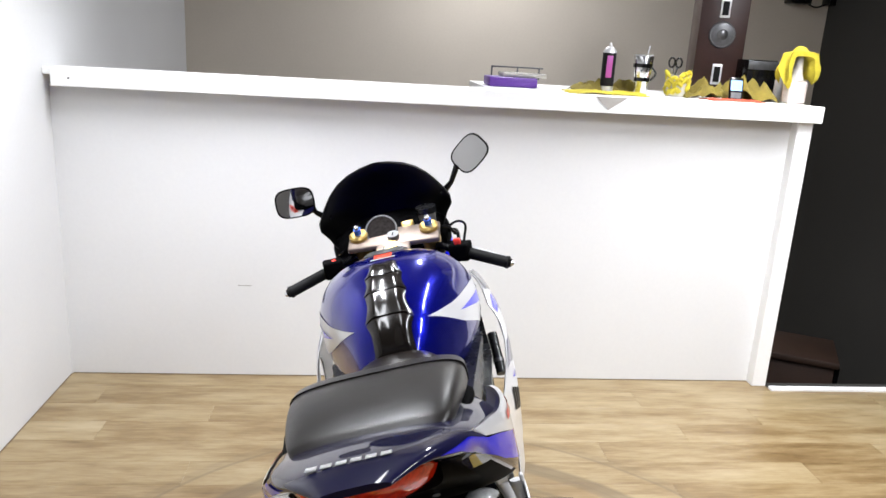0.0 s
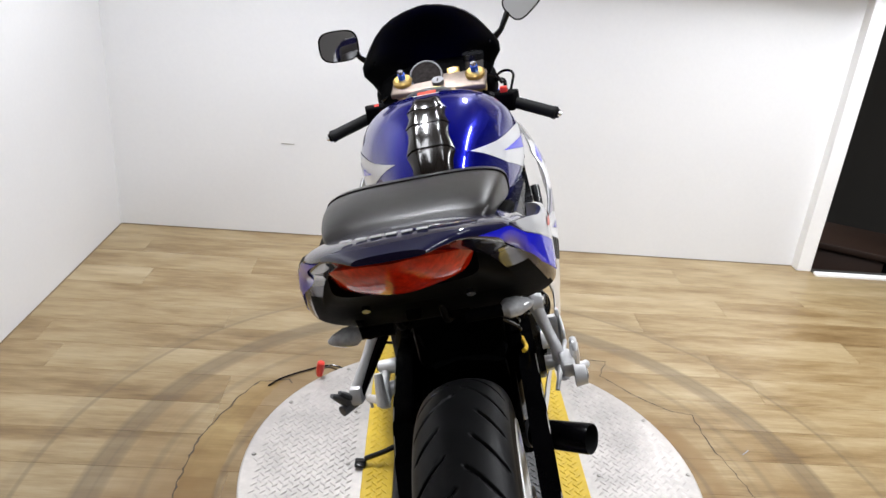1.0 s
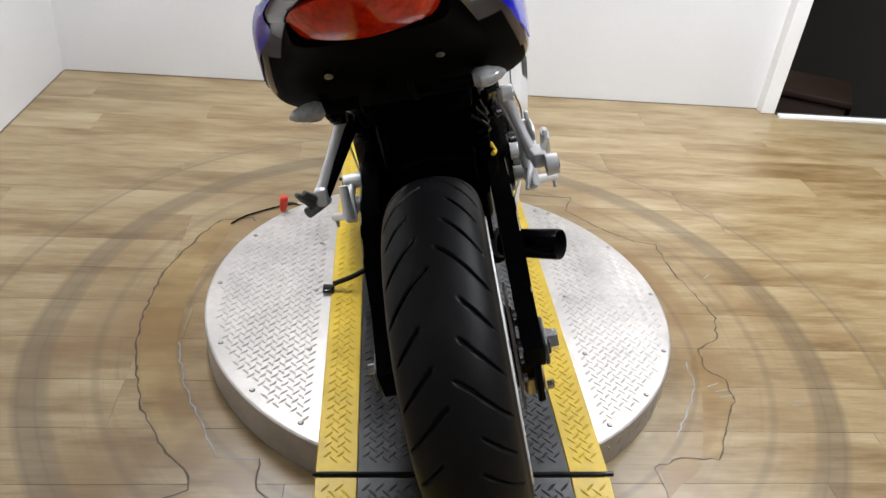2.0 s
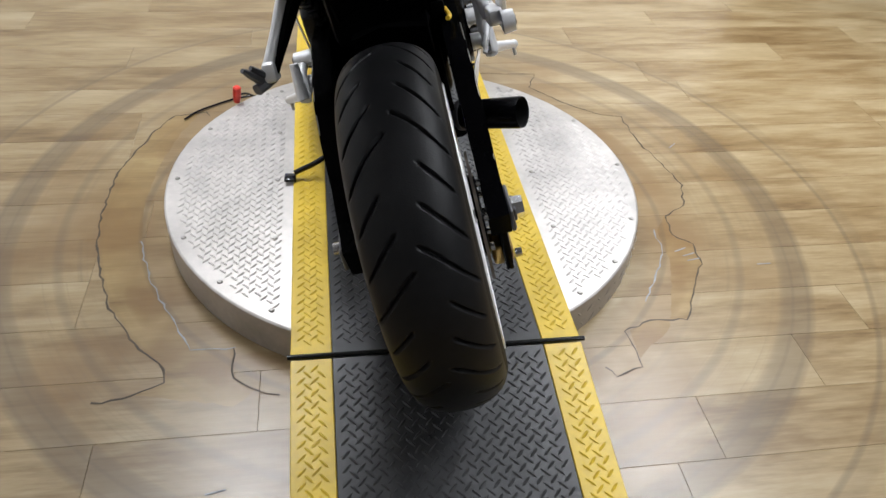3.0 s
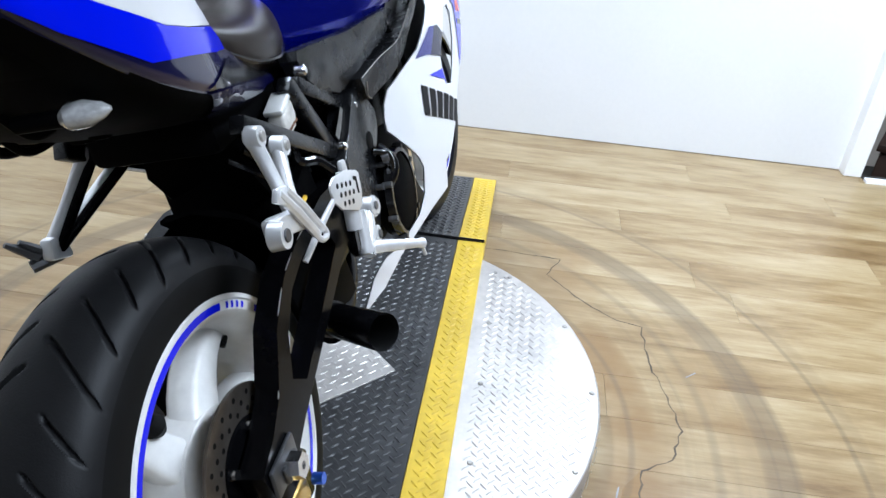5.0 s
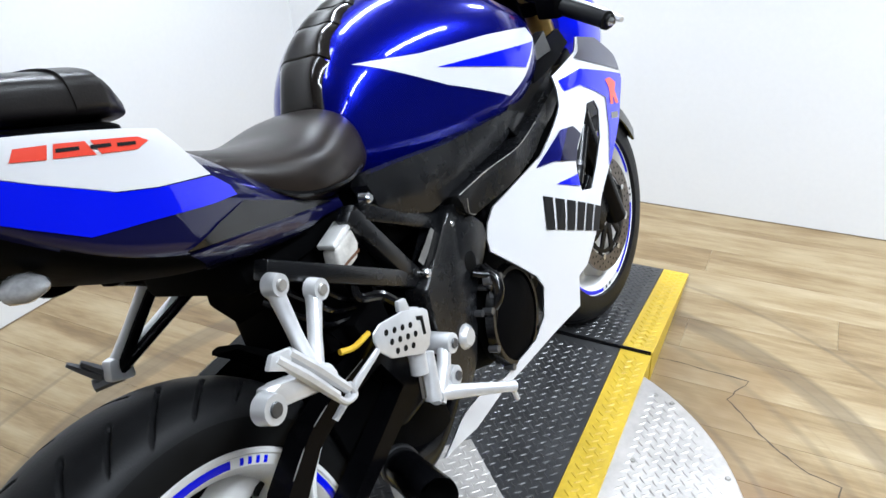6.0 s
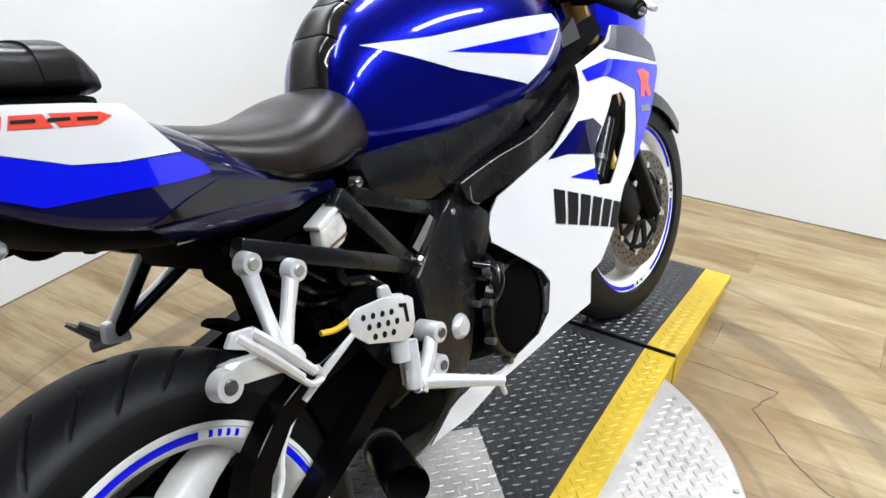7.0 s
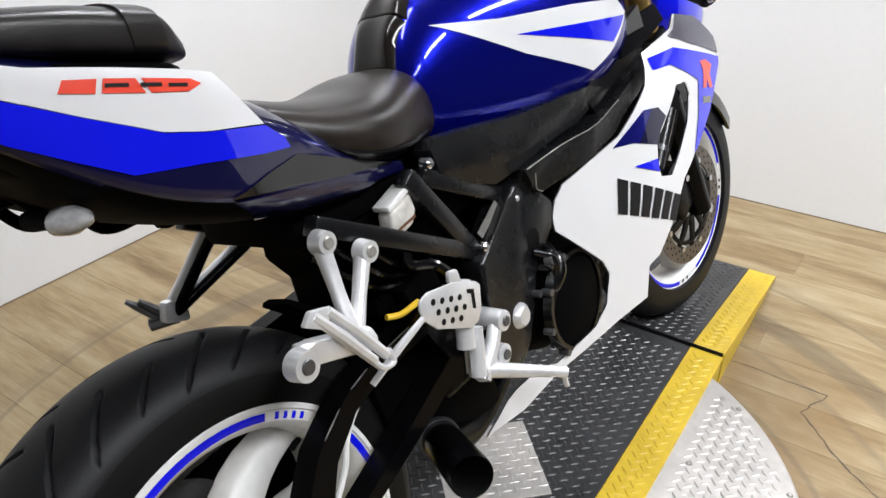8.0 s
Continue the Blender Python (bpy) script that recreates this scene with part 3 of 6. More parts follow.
def rim_bm(v0, w0, half, rr):
    h = half
    prof = [(h - 0.004, rr + 0.004), (h + 0.002, rr), (h + 0.002, rr - 0.005), (h - 0.001, rr - 0.007), (h - 0.002, rr - 0.020), (h - 0.012, rr - 0.030), (0.3 * h, rr - 0.040), (-0.3 * h, rr - 0.040), (-h + 0.012, rr - 0.030), (-h + 0.002, rr - 0.020), (-h + 0.001, rr - 0.007), (-h - 0.002, rr - 0.005), (-h - 0.002, rr), (-h + 0.004, rr + 0.004), (-0.3 * h, rr - 0.034), (0.3 * h, rr - 0.034)]
    return lathe(prof, v0, w0, 96)


def disc_bm(u, v0, w0, r0, r1, th=0.005):
    return lathe([(u - th / 2, r0), (u + th / 2, r0), (u + th / 2, r1), (u - th / 2, r1)], v0, w0, 72)


def hole_dots(u, v0, w0, radii, count, size=0.004):
    bm = bmesh.new()
    for k in range(count):
        for q, r in enumerate(radii):
            a = 2 * math.pi * (k + 0.5 * (q % 2)) / count
            ring = [bm.verts.new((u, v0 + r * math.cos(a) + size * math.cos(b), w0 + r * math.sin(a) + size * math.sin(b))) for b in (2 * math.pi * i / 8 for i in range(8))]
            bm.faces.new(ring)
    return bm


# rear wheel
RV, RW, RR = 0.0, AXLE_W - 0.006, 0.230
rw = bp("rear_wheel", rim_bm(RV, RW, 0.084, RR), M_RIM, None, "white painted cast wheel with three broad spokes")
bp("hub", lathe([(0.060, 0.02), (0.060, 0.066), (0.048, 0.082), (0.0, 0.086), (-0.03, 0.068), (-0.055, 0.058), (-0.055, 0.02)], RV, RW, 48), M_RIM, rw)
for a in (35, 155, 275):
    bp("spoke", spoke(radians(a), RV, RW, 0.052, RR - 0.034, 0.026, 0.024, 0.034, 0.018, radians(38), 0.028, -0.006), M_RIM, rw, "broad white cast spoke")
    bp("spoke", spoke(radians(a + 82), RV, RW, 0.052, RR - 0.034, 0.024, 0.024, 0.030, 0.0135, radians(13), 0.026, 0.0), M_RIM, rw, "broad white cast spoke")
    d = Vector((0, math.cos(radians(a + 79)), math.sin(radians(a + 79))))
    p = Vector((0.036, RV, RW)) + d * 0.142
    bp("spoke_opening", tube([p - d * 0.014, p, p + d * 0.016], [0.009, 0.016, 0.010], 14), M_SIDEWALL, rw, "dark oval opening in the spoke")
    d, e = Vector((0, math.cos(radians(a - 2)), math.sin(radians(a - 2)))), Vector((0, math.cos(radians(a - 4)), math.sin(radians(a - 4))))
    bp("spoke_slot", tube([Vector((0.0225, RV, RW)) + d * 0.170, Vector((0.0215, RV, RW)) + d * 0.178, Vector((0.0195, RV, RW)) + e * 0.188], [0.004, 0.0055, 0.004], 10), M_SIDEWALL, rw, "dark slot in the spoke")
rear_tyre = bp("tyre", tyre(0.3145, 0.225, 0.0835, RV, RW, 30, 0.93, 900), M_RUBBER, rw, "black tyre with curved tread grooves")
rear_tyre.data.materials.append(M_SIDEWALL)
for f in rear_tyre.data.polygons:
    if math.hypot(f.center.y - RV, f.center.z - RW) < 0.268:
        f.material_index = 1
for a0, a1 in ((10, 42), (66, 162), (186, 282), (300, 345)):
    bp("rim_stripe", arc_band(0.0832, RR - 0.0185, RR - 0.0085, radians(a0), radians(a1), RV, RW), M_ROYAL, rw, "blue rim stripe")
for a in (50, 53.5, 57, 60.5, 168, 172, 176, 180, 287, 291, 295):
    bp("rim_mark", arc_band(0.0832, RR - 0.018, RR - 0.009, radians(a), radians(a + 1.6), RV, RW, 4), M_ROYAL, rw)
bp("brake_disc", disc_bm(0.094, RV, RW, 0.066, 0.112), M_BRASSDISC, rw, "drilled steel brake disc")
bp("disc_holes", hole_dots(0.0970, RV, RW, (0.078, 0.089, 0.100), 18), M_SIDEWALL, rw)
bp("disc_carrier", lathe([(0.088, 0.03), (0.1, 0.03), (0.1, 0.068), (0.088, 0.072)], RV, RW, 40), M_SATIN, rw)
bp("sprocket", disc_bm(-0.088, RV, RW, 0.03, 0.098, 0.006), M_GREYMETAL, rw, "steel sprocket")
for k in range(5):
    a = 2 * math.pi * k / 5
    bp("disc_bolt", rod((0.099, RV + 0.058 * math.cos(a), RW + 0.058 * math.sin(a)), (0.107, RV + 0.058 * math.cos(a), RW + 0.058 * math.sin(a)), 0.007, 8), M_CHROME, rw)

# chain
def chain():
    bm = bmesh.new()
    path = []
    for k in range(26):
        a = math.pi * (0.5 + k / 25)
        path.append((0.10 * math.cos(a), RW + 0.10 * math.sin(a)))
    path += [(0.12 * k, RW - 0.10 + 0.022 * k) for k in range(1, 5)]
    path += [(0.55 + 0.045 * math.cos(a), 0.40 + 0.045 * math.sin(a)) for a in (-1.2, -0.5, 0.3, 1.0, 1.6)]
    path += [(0.55 - 0.12 * k, 0.445 - 0.005 * k) for k in range(1, 4)]
    dense = []
    for (a, b), (c, d) in zip(path, path[1:] + path[:1]):
        n = max(1, round(math.hypot(c - a, d - b) / 0.0159))
        dense += [(a + (c - a) * k / n, b + (d - b) * k / n) for k in range(n)]
    for i, (v, w) in enumerate(dense):
        v2, w2 = dense[(i + 1) % len(dense)]
        ang = math.atan2(w2 - w, v2 - v)
        b = box(-0.0955 if i % 2 else -0.0935, -0.0805 if i % 2 else -0.0825, -0.009, 0.009, -0.007, 0.007)
        me = bpy.data.meshes.new("tmp")
        shifted(b, Matrix.Translation((0, (v + v2) / 2, (w + w2) / 2)) @ Matrix.Rotation(ang, 4, "X")).to_mesh(me)
        b.free()
        bm.from_mesh(me)
        bpy.data.meshes.remove(me)
    return bm


bp("drive_chain", chain(), M_GREYMETAL, None, "dark steel drive chain")

# swingarm: two deep arms with a bridge before the tyre
for s in (1, -1):
    arm = [(0.60, 0.47), (0.60, 0.38), (0.44, 0.42), (0.352, 0.402), (0.257, 0.370), (0.17, 0.342), (0.09, 0.316), (0.04, 0.295), (-0.04, 0.298), (-0.05, 0.345), (0.0, 0.362), (0.05, 0.392), (0.102, 0.462), (0.166, 0.503), (0.224, 0.518), (0.36, 0.53), (0.50, 0.51)]
    if s < 0:
        arm = [(0.60, 0.47), (0.60, 0.36), (0.44, 0.330), (0.30, 0.290), (0.17, 0.262), (0.04, 0.262), (-0.04, 0.285), (-0.05, 0.345), (0.0, 0.372), (0.05, 0.402), (0.102, 0.462), (0.166, 0.503), (0.224, 0.518), (0.36, 0.53), (0.50, 0.51)]
    gap = None if s < 0 else [(0.33, 0.498), (0.23, 0.492), (0.175, 0.476), (0.125, 0.436), (0.095, 0.382), (0.13, 0.352), (0.20, 0.378), (0.28, 0.408), (0.36, 0.440)]
    bp("swingarm", sheet(arm, lambda v, w: 0.142, 0.036, gap, side=s, step=0.03), M_SATIN, None, "black braced swingarm")
    # highlights of the glossy arm's edges, laid on as thin light tubes
    for edge in ([(0.30, 0.524), (0.224, 0.516), (0.166, 0.500), (0.105, 0.460), (0.06, 0.402), (0.03, 0.375)], [(0.40, 0.412), (0.352, 0.404), (0.257, 0.372), (0.17, 0.344), (0.10, 0.320)]):
        bp("arm_glint", tube(bend([(s * 0.1405, v, w) for v, w in edge], 4), 0.0012, 8), M_STEELD, None, "light line standing for the highlight on the swingarm's edge")
    bp("axle_plate", prism([(-0.045, 0.300), (0.03, 0.298), (0.035, 0.344), (-0.04, 0.342)], s * 0.142, s * 0.150, 0.004), M_GREYMETAL, None)
bp("swingarm_bridge", box(-0.105, 0.105, 0.37, 0.55, 0.34, 0.47, 0.02, 3), M_SATIN)
bp("axle", rod((-0.165, 0.0, RW), (0.165, 0.0, RW), 0.012), M_CHROME)
bp("axle_nut", lathe([(0.150, 0.006), (0.170, 0.006), (0.170, 0.018), (0.150, 0.020)], 0.0, RW, 6), M_CHROME)
bp("chain_adjuster", box(0.150, 0.156, -0.022, 0.020, RW - 0.013, RW + 0.013, 0.003), M_GREYMETAL)
bp("rear_caliper", box(0.100, 0.138, -0.025, 0.045, 0.212, 0.255, 0.008, 3), M_GOLD, None, "gold brake caliper")
bp("caliper_bracket", prism([(-0.04, 0.21), (0.06, 0.205), (0.075, 0.27), (0.03, 0.33), (-0.03, 0.33)], 0.118, 0.134, 0.004), M_SATIN)
bp("caliper_bolt", rod((0.14, 0.055, 0.232), (0.156, 0.055, 0.232), 0.009, 10), M_ANOBLUE, None, "blue anodised bolt")
bp("caliper_bolt", rod((0.14, -0.022, 0.232), (0.152, -0.022, 0.232), 0.008, 10), M_CHROME)
bp("brake_hose", tube(bend([(0.128, 0.215, 0.485), (0.126, 0.185, 0.468), (0.124, 0.160, 0.440), (0.122, 0.145, 0.405), (0.120, 0.11, 0.36), (0.115, 0.06, 0.27)]), 0.0045, 8), M_HOSE, None, "white brake hose")
bp("hugger", loft([[(x, 0.0 + (0.352 + t) * math.cos(radians(a)), RW + (0.352 + t) * math.sin(radians(a)) - 0.3 * abs(x) ** 1.5) for x, t in ((-0.052, -0.002), (-0.04, 0.004), (0, 0.006), (0.05, 0.004), (0.085, -0.004), (0.082, -0.010), (0, 0.0), (-0.050, -0.008))] for a in range(14, 52, 6)]), M_PLASTIC, None, "black tyre hugger")

# frame, pivot plates, subframe
SPAR = [(0.585, 0.642), (0.68, 0.650), (0.777, 0.652), (0.87, 0.668), (0.96, 0.692), (1.078, 0.722), (1.05, 0.695), (0.995, 0.668), (0.93, 0.632), (0.854, 0.607), (0.74, 0.592), (0.625, 0.590), (0.602, 0.606)]


def spar_u(v, w):
    return 0.178 + 0.027 * max(0.0, min(1.0, (v - 0.58) / 0.2)) - 0.25 * max(0.0, 0.628 + 0.12 * (v - 0.6) - w)


PLATE = [(0.545, 0.607), (0.57, 0.622), (0.601, 0.628), (0.615, 0.600), (0.640, 0.585), (0.672, 0.562), (0.674, 0.535), (0.655, 0.512), (0.61, 0.495), (0.576, 0.470), (0.552, 0.42), (0.540, 0.372), (0.505, 0.345), (0.462, 0.352), (0.446, 0.376), (0.455, 0.418), (0.452, 0.477), (0.452, 0.546), (0.50, 0.575)]
for s in (1, -1):
    bp("frame_spar", sheet(SPAR, spar_u, 0.045, side=s), M_FRAME, None, "satin black frame spar")
    # thin light tubes stand in for the bevel's highlight along the spar
    for edge in ([(0.590, 0.641), (0.68, 0.649), (0.777, 0.651), (0.87, 0.667)], [(0.607, 0.628), (0.612, 0.602), (0.630, 0.590)]):
        bp("spar_glint", tube(bend([(s * (spar_u(v, w) + 0.0005), v, w) for v, w in edge], 4), 0.0009, 8), M_STEELD, None, "light line standing for the highlight on the frame's edge")
    bp("pivot_plate", prism(PLATE, s * 0.120, s * 0.162, 0.008, 3), M_FRAME, None, "satin black frame plate")
    bp("swingarm_pivot", lathe([(s * 0.160, 0.0), (s * 0.172, 0.0), (s * 0.172, 0.014), (s * 0.166, 0.020), (s * 0.160, 0.022)], 0.518, 0.425, 24, False), M_SILVER, None, "silver pivot cap")
    bp("plate_hole", lathe([(s * 0.1625, 0.0), (s * 0.1632, 0.0), (s * 0.1632, 0.017), (s * 0.1625, 0.018)], 0.594, 0.522, 20, False), M_SIDEWALL)
    for name, a, b, h in (("subframe_rail", (0.485, 0.548), (0.198, 0.716), 0.013), ("subframe_brace", (0.470, 0.560), (0.37, 0.712), 0.014), ("subframe_brace", (0.585, 0.598), (0.40, 0.700), 0.013)):
        d = Vector((b[0] - a[0], b[1] - a[1])).normalized() * h
        bp(name, prism([(a[0] + d.y, a[1] - d.x), (b[0] + d.y, b[1] - d.x), (b[0] - d.y, b[1] + d.x), (a[0] - d.y, a[1] + d.x)], s * 0.122, s * 0.146, 0.004), M_FRAME)
    for v, w in ((0.476, 0.563), (0.575, 0.60), (0.400, 0.719)):
        bp("frame_bolt", lathe([(s * 0.146, 0.0), (s * 0.163, 0.0), (s * 0.163, 0.0045), (s * 0.160, 0.0075), (s * 0.146, 0.008)], v, w, 12, False), M_CHROME)
    bp("frame_decal", prism([(0.488, 0.571), (0.545, 0.600), (0.536, 0.612), (0.479, 0.583)], s * 0.1465, s * 0.1475), M_STEELD, None, "grey plate on the frame")
bp("head_stock", tube([(0, 1.04, 0.86), (0, 1.12, 0.66)], 0.045, 20), M_FRAME)

# engine and dark inner parts
bp("crankcase", prism([(0.56, 0.50), (0.86, 0.52), (0.92, 0.44), (0.86, 0.33), (0.62, 0.30), (0.53, 0.34)], -0.14, 0.14, 0.02, 3), M_PLASTIC, None, "black engine case")
bp("cylinder_block", prism([(0.70, 0.50), (0.80, 0.74), (1.03, 0.68), (0.92, 0.42)], -0.14, 0.14, 0.015, 3), M_SATIN)
bp("clutch_cover", lathe([(0.15, 0.0), (0.188, 0.0), (0.188, 0.066), (0.180, 0.080), (0.15, 0.084)], 0.655, 0.385, 40, False), M_PLASTIC, None, "black clutch cover")
bp("cover_ring", lathe([(0.178, 0.078), (0.186, 0.080), (0.186, 0.088), (0.172, 0.092)], 0.655, 0.385, 40), M_GLOSSBLACK)
bp("generator_cover", lathe([(-0.15, 0.0), (-0.18, 0.0), (-0.18, 0.06), (-0.15, 0.08)], 0.74, 0.38, 32, False), M_SATIN)
for v, w in ((0.60, 0.47), (0.565, 0.44), (0.62, 0.30), (0.68, 0.29), (0.59, 0.33), (0.72, 0.45), (0.64, 0.475)):
    bp("engine_bolt", rod((0.16, v, w), (0.176, v, w), 0.006, 8), M_GREYMETAL)
bp("water_hose", tube(bend([(0.165, 0.62, 0.50), (0.19, 0.615, 0.47), (0.185, 0.60, 0.44), (0.16, 0.60, 0.42)]), 0.009, 10), M_GLOSSBLACK)
bp("hose_fitting", tube([(0.175, 0.60, 0.475), (0.188, 0.598, 0.472)], 0.006, 12), M_CHROME)
for v, w, r in ((0.605, 0.492, 0.006), (0.625, 0.468, 0.009), (0.615, 0.448, 0.006), (0.60, 0.318, 0.008), (0.625, 0.305, 0.006)):
    bp("hose_clamp", tube([(0.172, v, w), (0.182, v + 0.004, w)], r, 10), M_GREYMETAL, None, "small steel clamp")
for k in range(8):
    a = radians(20 + 42 * k)
    bp("cover_bolt", rod((0.170, 0.655 + 0.092 * math.cos(a), 0.385 + 0.092 * math.sin(a)), (0.188, 0.655 + 0.092 * math.cos(a), 0.385 + 0.092 * math.sin(a)), 0.0062, 10), M_GREYMETAL, None, "small steel cover bolt")
bp("water_pipe", tube(bend([(0.165, 0.585, 0.505), (0.186, 0.600, 0.490), (0.188, 0.604, 0.462), (0.180, 0.598, 0.430), (0.176, 0.575, 0.395)]), 0.0065, 10), M_GLOSSBLACK, None, "steel water pipe")
for v, w in ((0.598, 0.486), (0.606, 0.452)):
    bp("hose_clamp", lathe([(0.178, 0.0), (0.190, 0.0), (0.190, 0.008), (0.178, 0.011)], v, w, 14, False), M_GREYMETAL)
bp("radiator", box(-0.17, 0.17, 1.00, 1.04, 0.36, 0.66, 0.01), M_GREYMETAL, None, "dark radiator")
bp("airbox", box(-0.12, 0.12, 0.44, 0.72, 0.60, 0.72, 0.03, 3), M_PLASTIC)
bp("shock_absorber", tube([(0, 0.46, 0.62), (0, 0.50, 0.40)], 0.035, 16), M_GREYMETAL)
bp("inner_fender", loft([[(x, v, w + dw) for x, dw in ((-0.075, -0.03), (-0.07, 0.0), (-0.03, 0.012), (0.04, 0.012), (0.085, 0.0), (0.09, -0.04), (0.08, -0.045), (0, -0.01), (-0.07, -0.036))] for v, w in ((0.27, 0.66), (0.31, 0.60), (0.36, 0.51), (0.40, 0.42))]), M_PLASTIC, None, "black inner mudguard")
bp("battery_tray", box(-0.10, 0.10, 0.20, 0.42, 0.675, 0.74, 0.015), M_PLASTIC)
bp("seat_subframe_cover", box(-0.09, 0.09, 0.30, 0.46, 0.52, 0.68, 0.02), M_PLASTIC)
bp("rubber_flap", prism([(0.33, 0.56), (0.40, 0.58), (0.42, 0.46), (0.36, 0.44)], 0.09, 0.12, 0.006), M_PLASTIC)
# added block that keeps the gap below the swingarm black
bp("gap_filler", prism([(0.30, 0.41), (0.50, 0.42), (0.52, 0.25), (0.40, 0.24), (0.29, 0.34)], -0.09, 0.09, 0.015), M_PLASTIC, None, "black block added to fill the dark gap under the swingarm")
for s in (1, -1):
    bp("mud_flap", prism([(0.40, 0.50), (0.40, 0.36), (0.26, 0.37), (0.245, 0.47)], s * 0.082, s * 0.095, 0.003), M_PLASTIC, None, "black mud flap behind the swingarm")
bottle = bp("brake_reservoir", prism([(0.322, 0.652), (0.326, 0.676), (0.372, 0.690), (0.376, 0.664), (0.364, 0.647), (0.340, 0.642)], 0.112, 0.138, 0.005, 3), M_RESERVOIR, None, "milky fluid reservoir")
bp("reservoir_lid", shifted(box(0.110, 0.141, -0.026, 0.026, 0.0, 0.009, 0.003), Matrix.Translation((0, 0.349, 0.686)) @ Matrix.Rotation(radians(17), 4, "X")), M_HOSE, bottle, "white reservoir lid")
bp("fluid_line", prism([(0.328, 0.653), (0.370, 0.659), (0.370, 0.655), (0.329, 0.649)], 0.1384, 0.139), M_DRIEDFLUID, bottle, "brown level line")
bp("reservoir_hose", tube(bend([(0.13, 0.35, 0.63), (0.135, 0.34, 0.60), (0.15, 0.37, 0.585), (0.165, 0.385, 0.56)]), 0.007, 8), M_GLOSSBLACK)
bp("cable_sleeve", tube(bend([(0.12, 0.285, 0.545), (0.125, 0.31, 0.538), (0.12, 0.35, 0.535)]), 0.0045, 8), M_YCABLE, None, "yellow sleeve")
for k in range(5):
    bp("wire", tube(bend([(0.09 + 0.01 * k, 0.22 + 0.03 * k, 0.66), (0.12, 0.26 + 0.03 * k, 0.61), (0.10, 0.32 + 0.02 * k, 0.57 + 0.008 * k), (0.11, 0.42, 0.55)]), 0.004, 6), M_GLOSSBLACK)

# exhaust
EX1 = Vector((0.222, 0.26, 0.33))
EX0 = EX1 - Vector((0.8, -0.5, 0.12)).normalized() * 0.16
bp("exhaust_can", tube([EX0, EX0 + (EX1 - EX0) * 0.15, EX1 - (EX1 - EX0) * 0.04, EX1], [0.022, 0.029, 0.0315, 0.0305], 28, False), M_SATIN, None, "short black exhaust silencer")
bp("exhaust_mouth", tube([EX1, EX1 - (EX1 - EX0) * 0.04, EX1 - (EX1 - EX0) * 0.5], [0.0305, 0.0275, 0.026], 28, False), M_SIDEWALL, None, "dark exhaust opening")
bp("exhaust_pipe", tube(bend([(0.095, 0.34, 0.288), (0.07, 0.44, 0.25), (0.05, 0.56, 0.27), (0.0, 0.72, 0.30), (0, 0.90, 0.30), (0, 1.00, 0.36)]), 0.028, 14), M_SATIN)
bp("exhaust_clamp", tube([EX0 + (EX1 - EX0) * 0.12, EX0 + (EX1 - EX0) * 0.18], 0.032, 24), M_GREYMETAL)

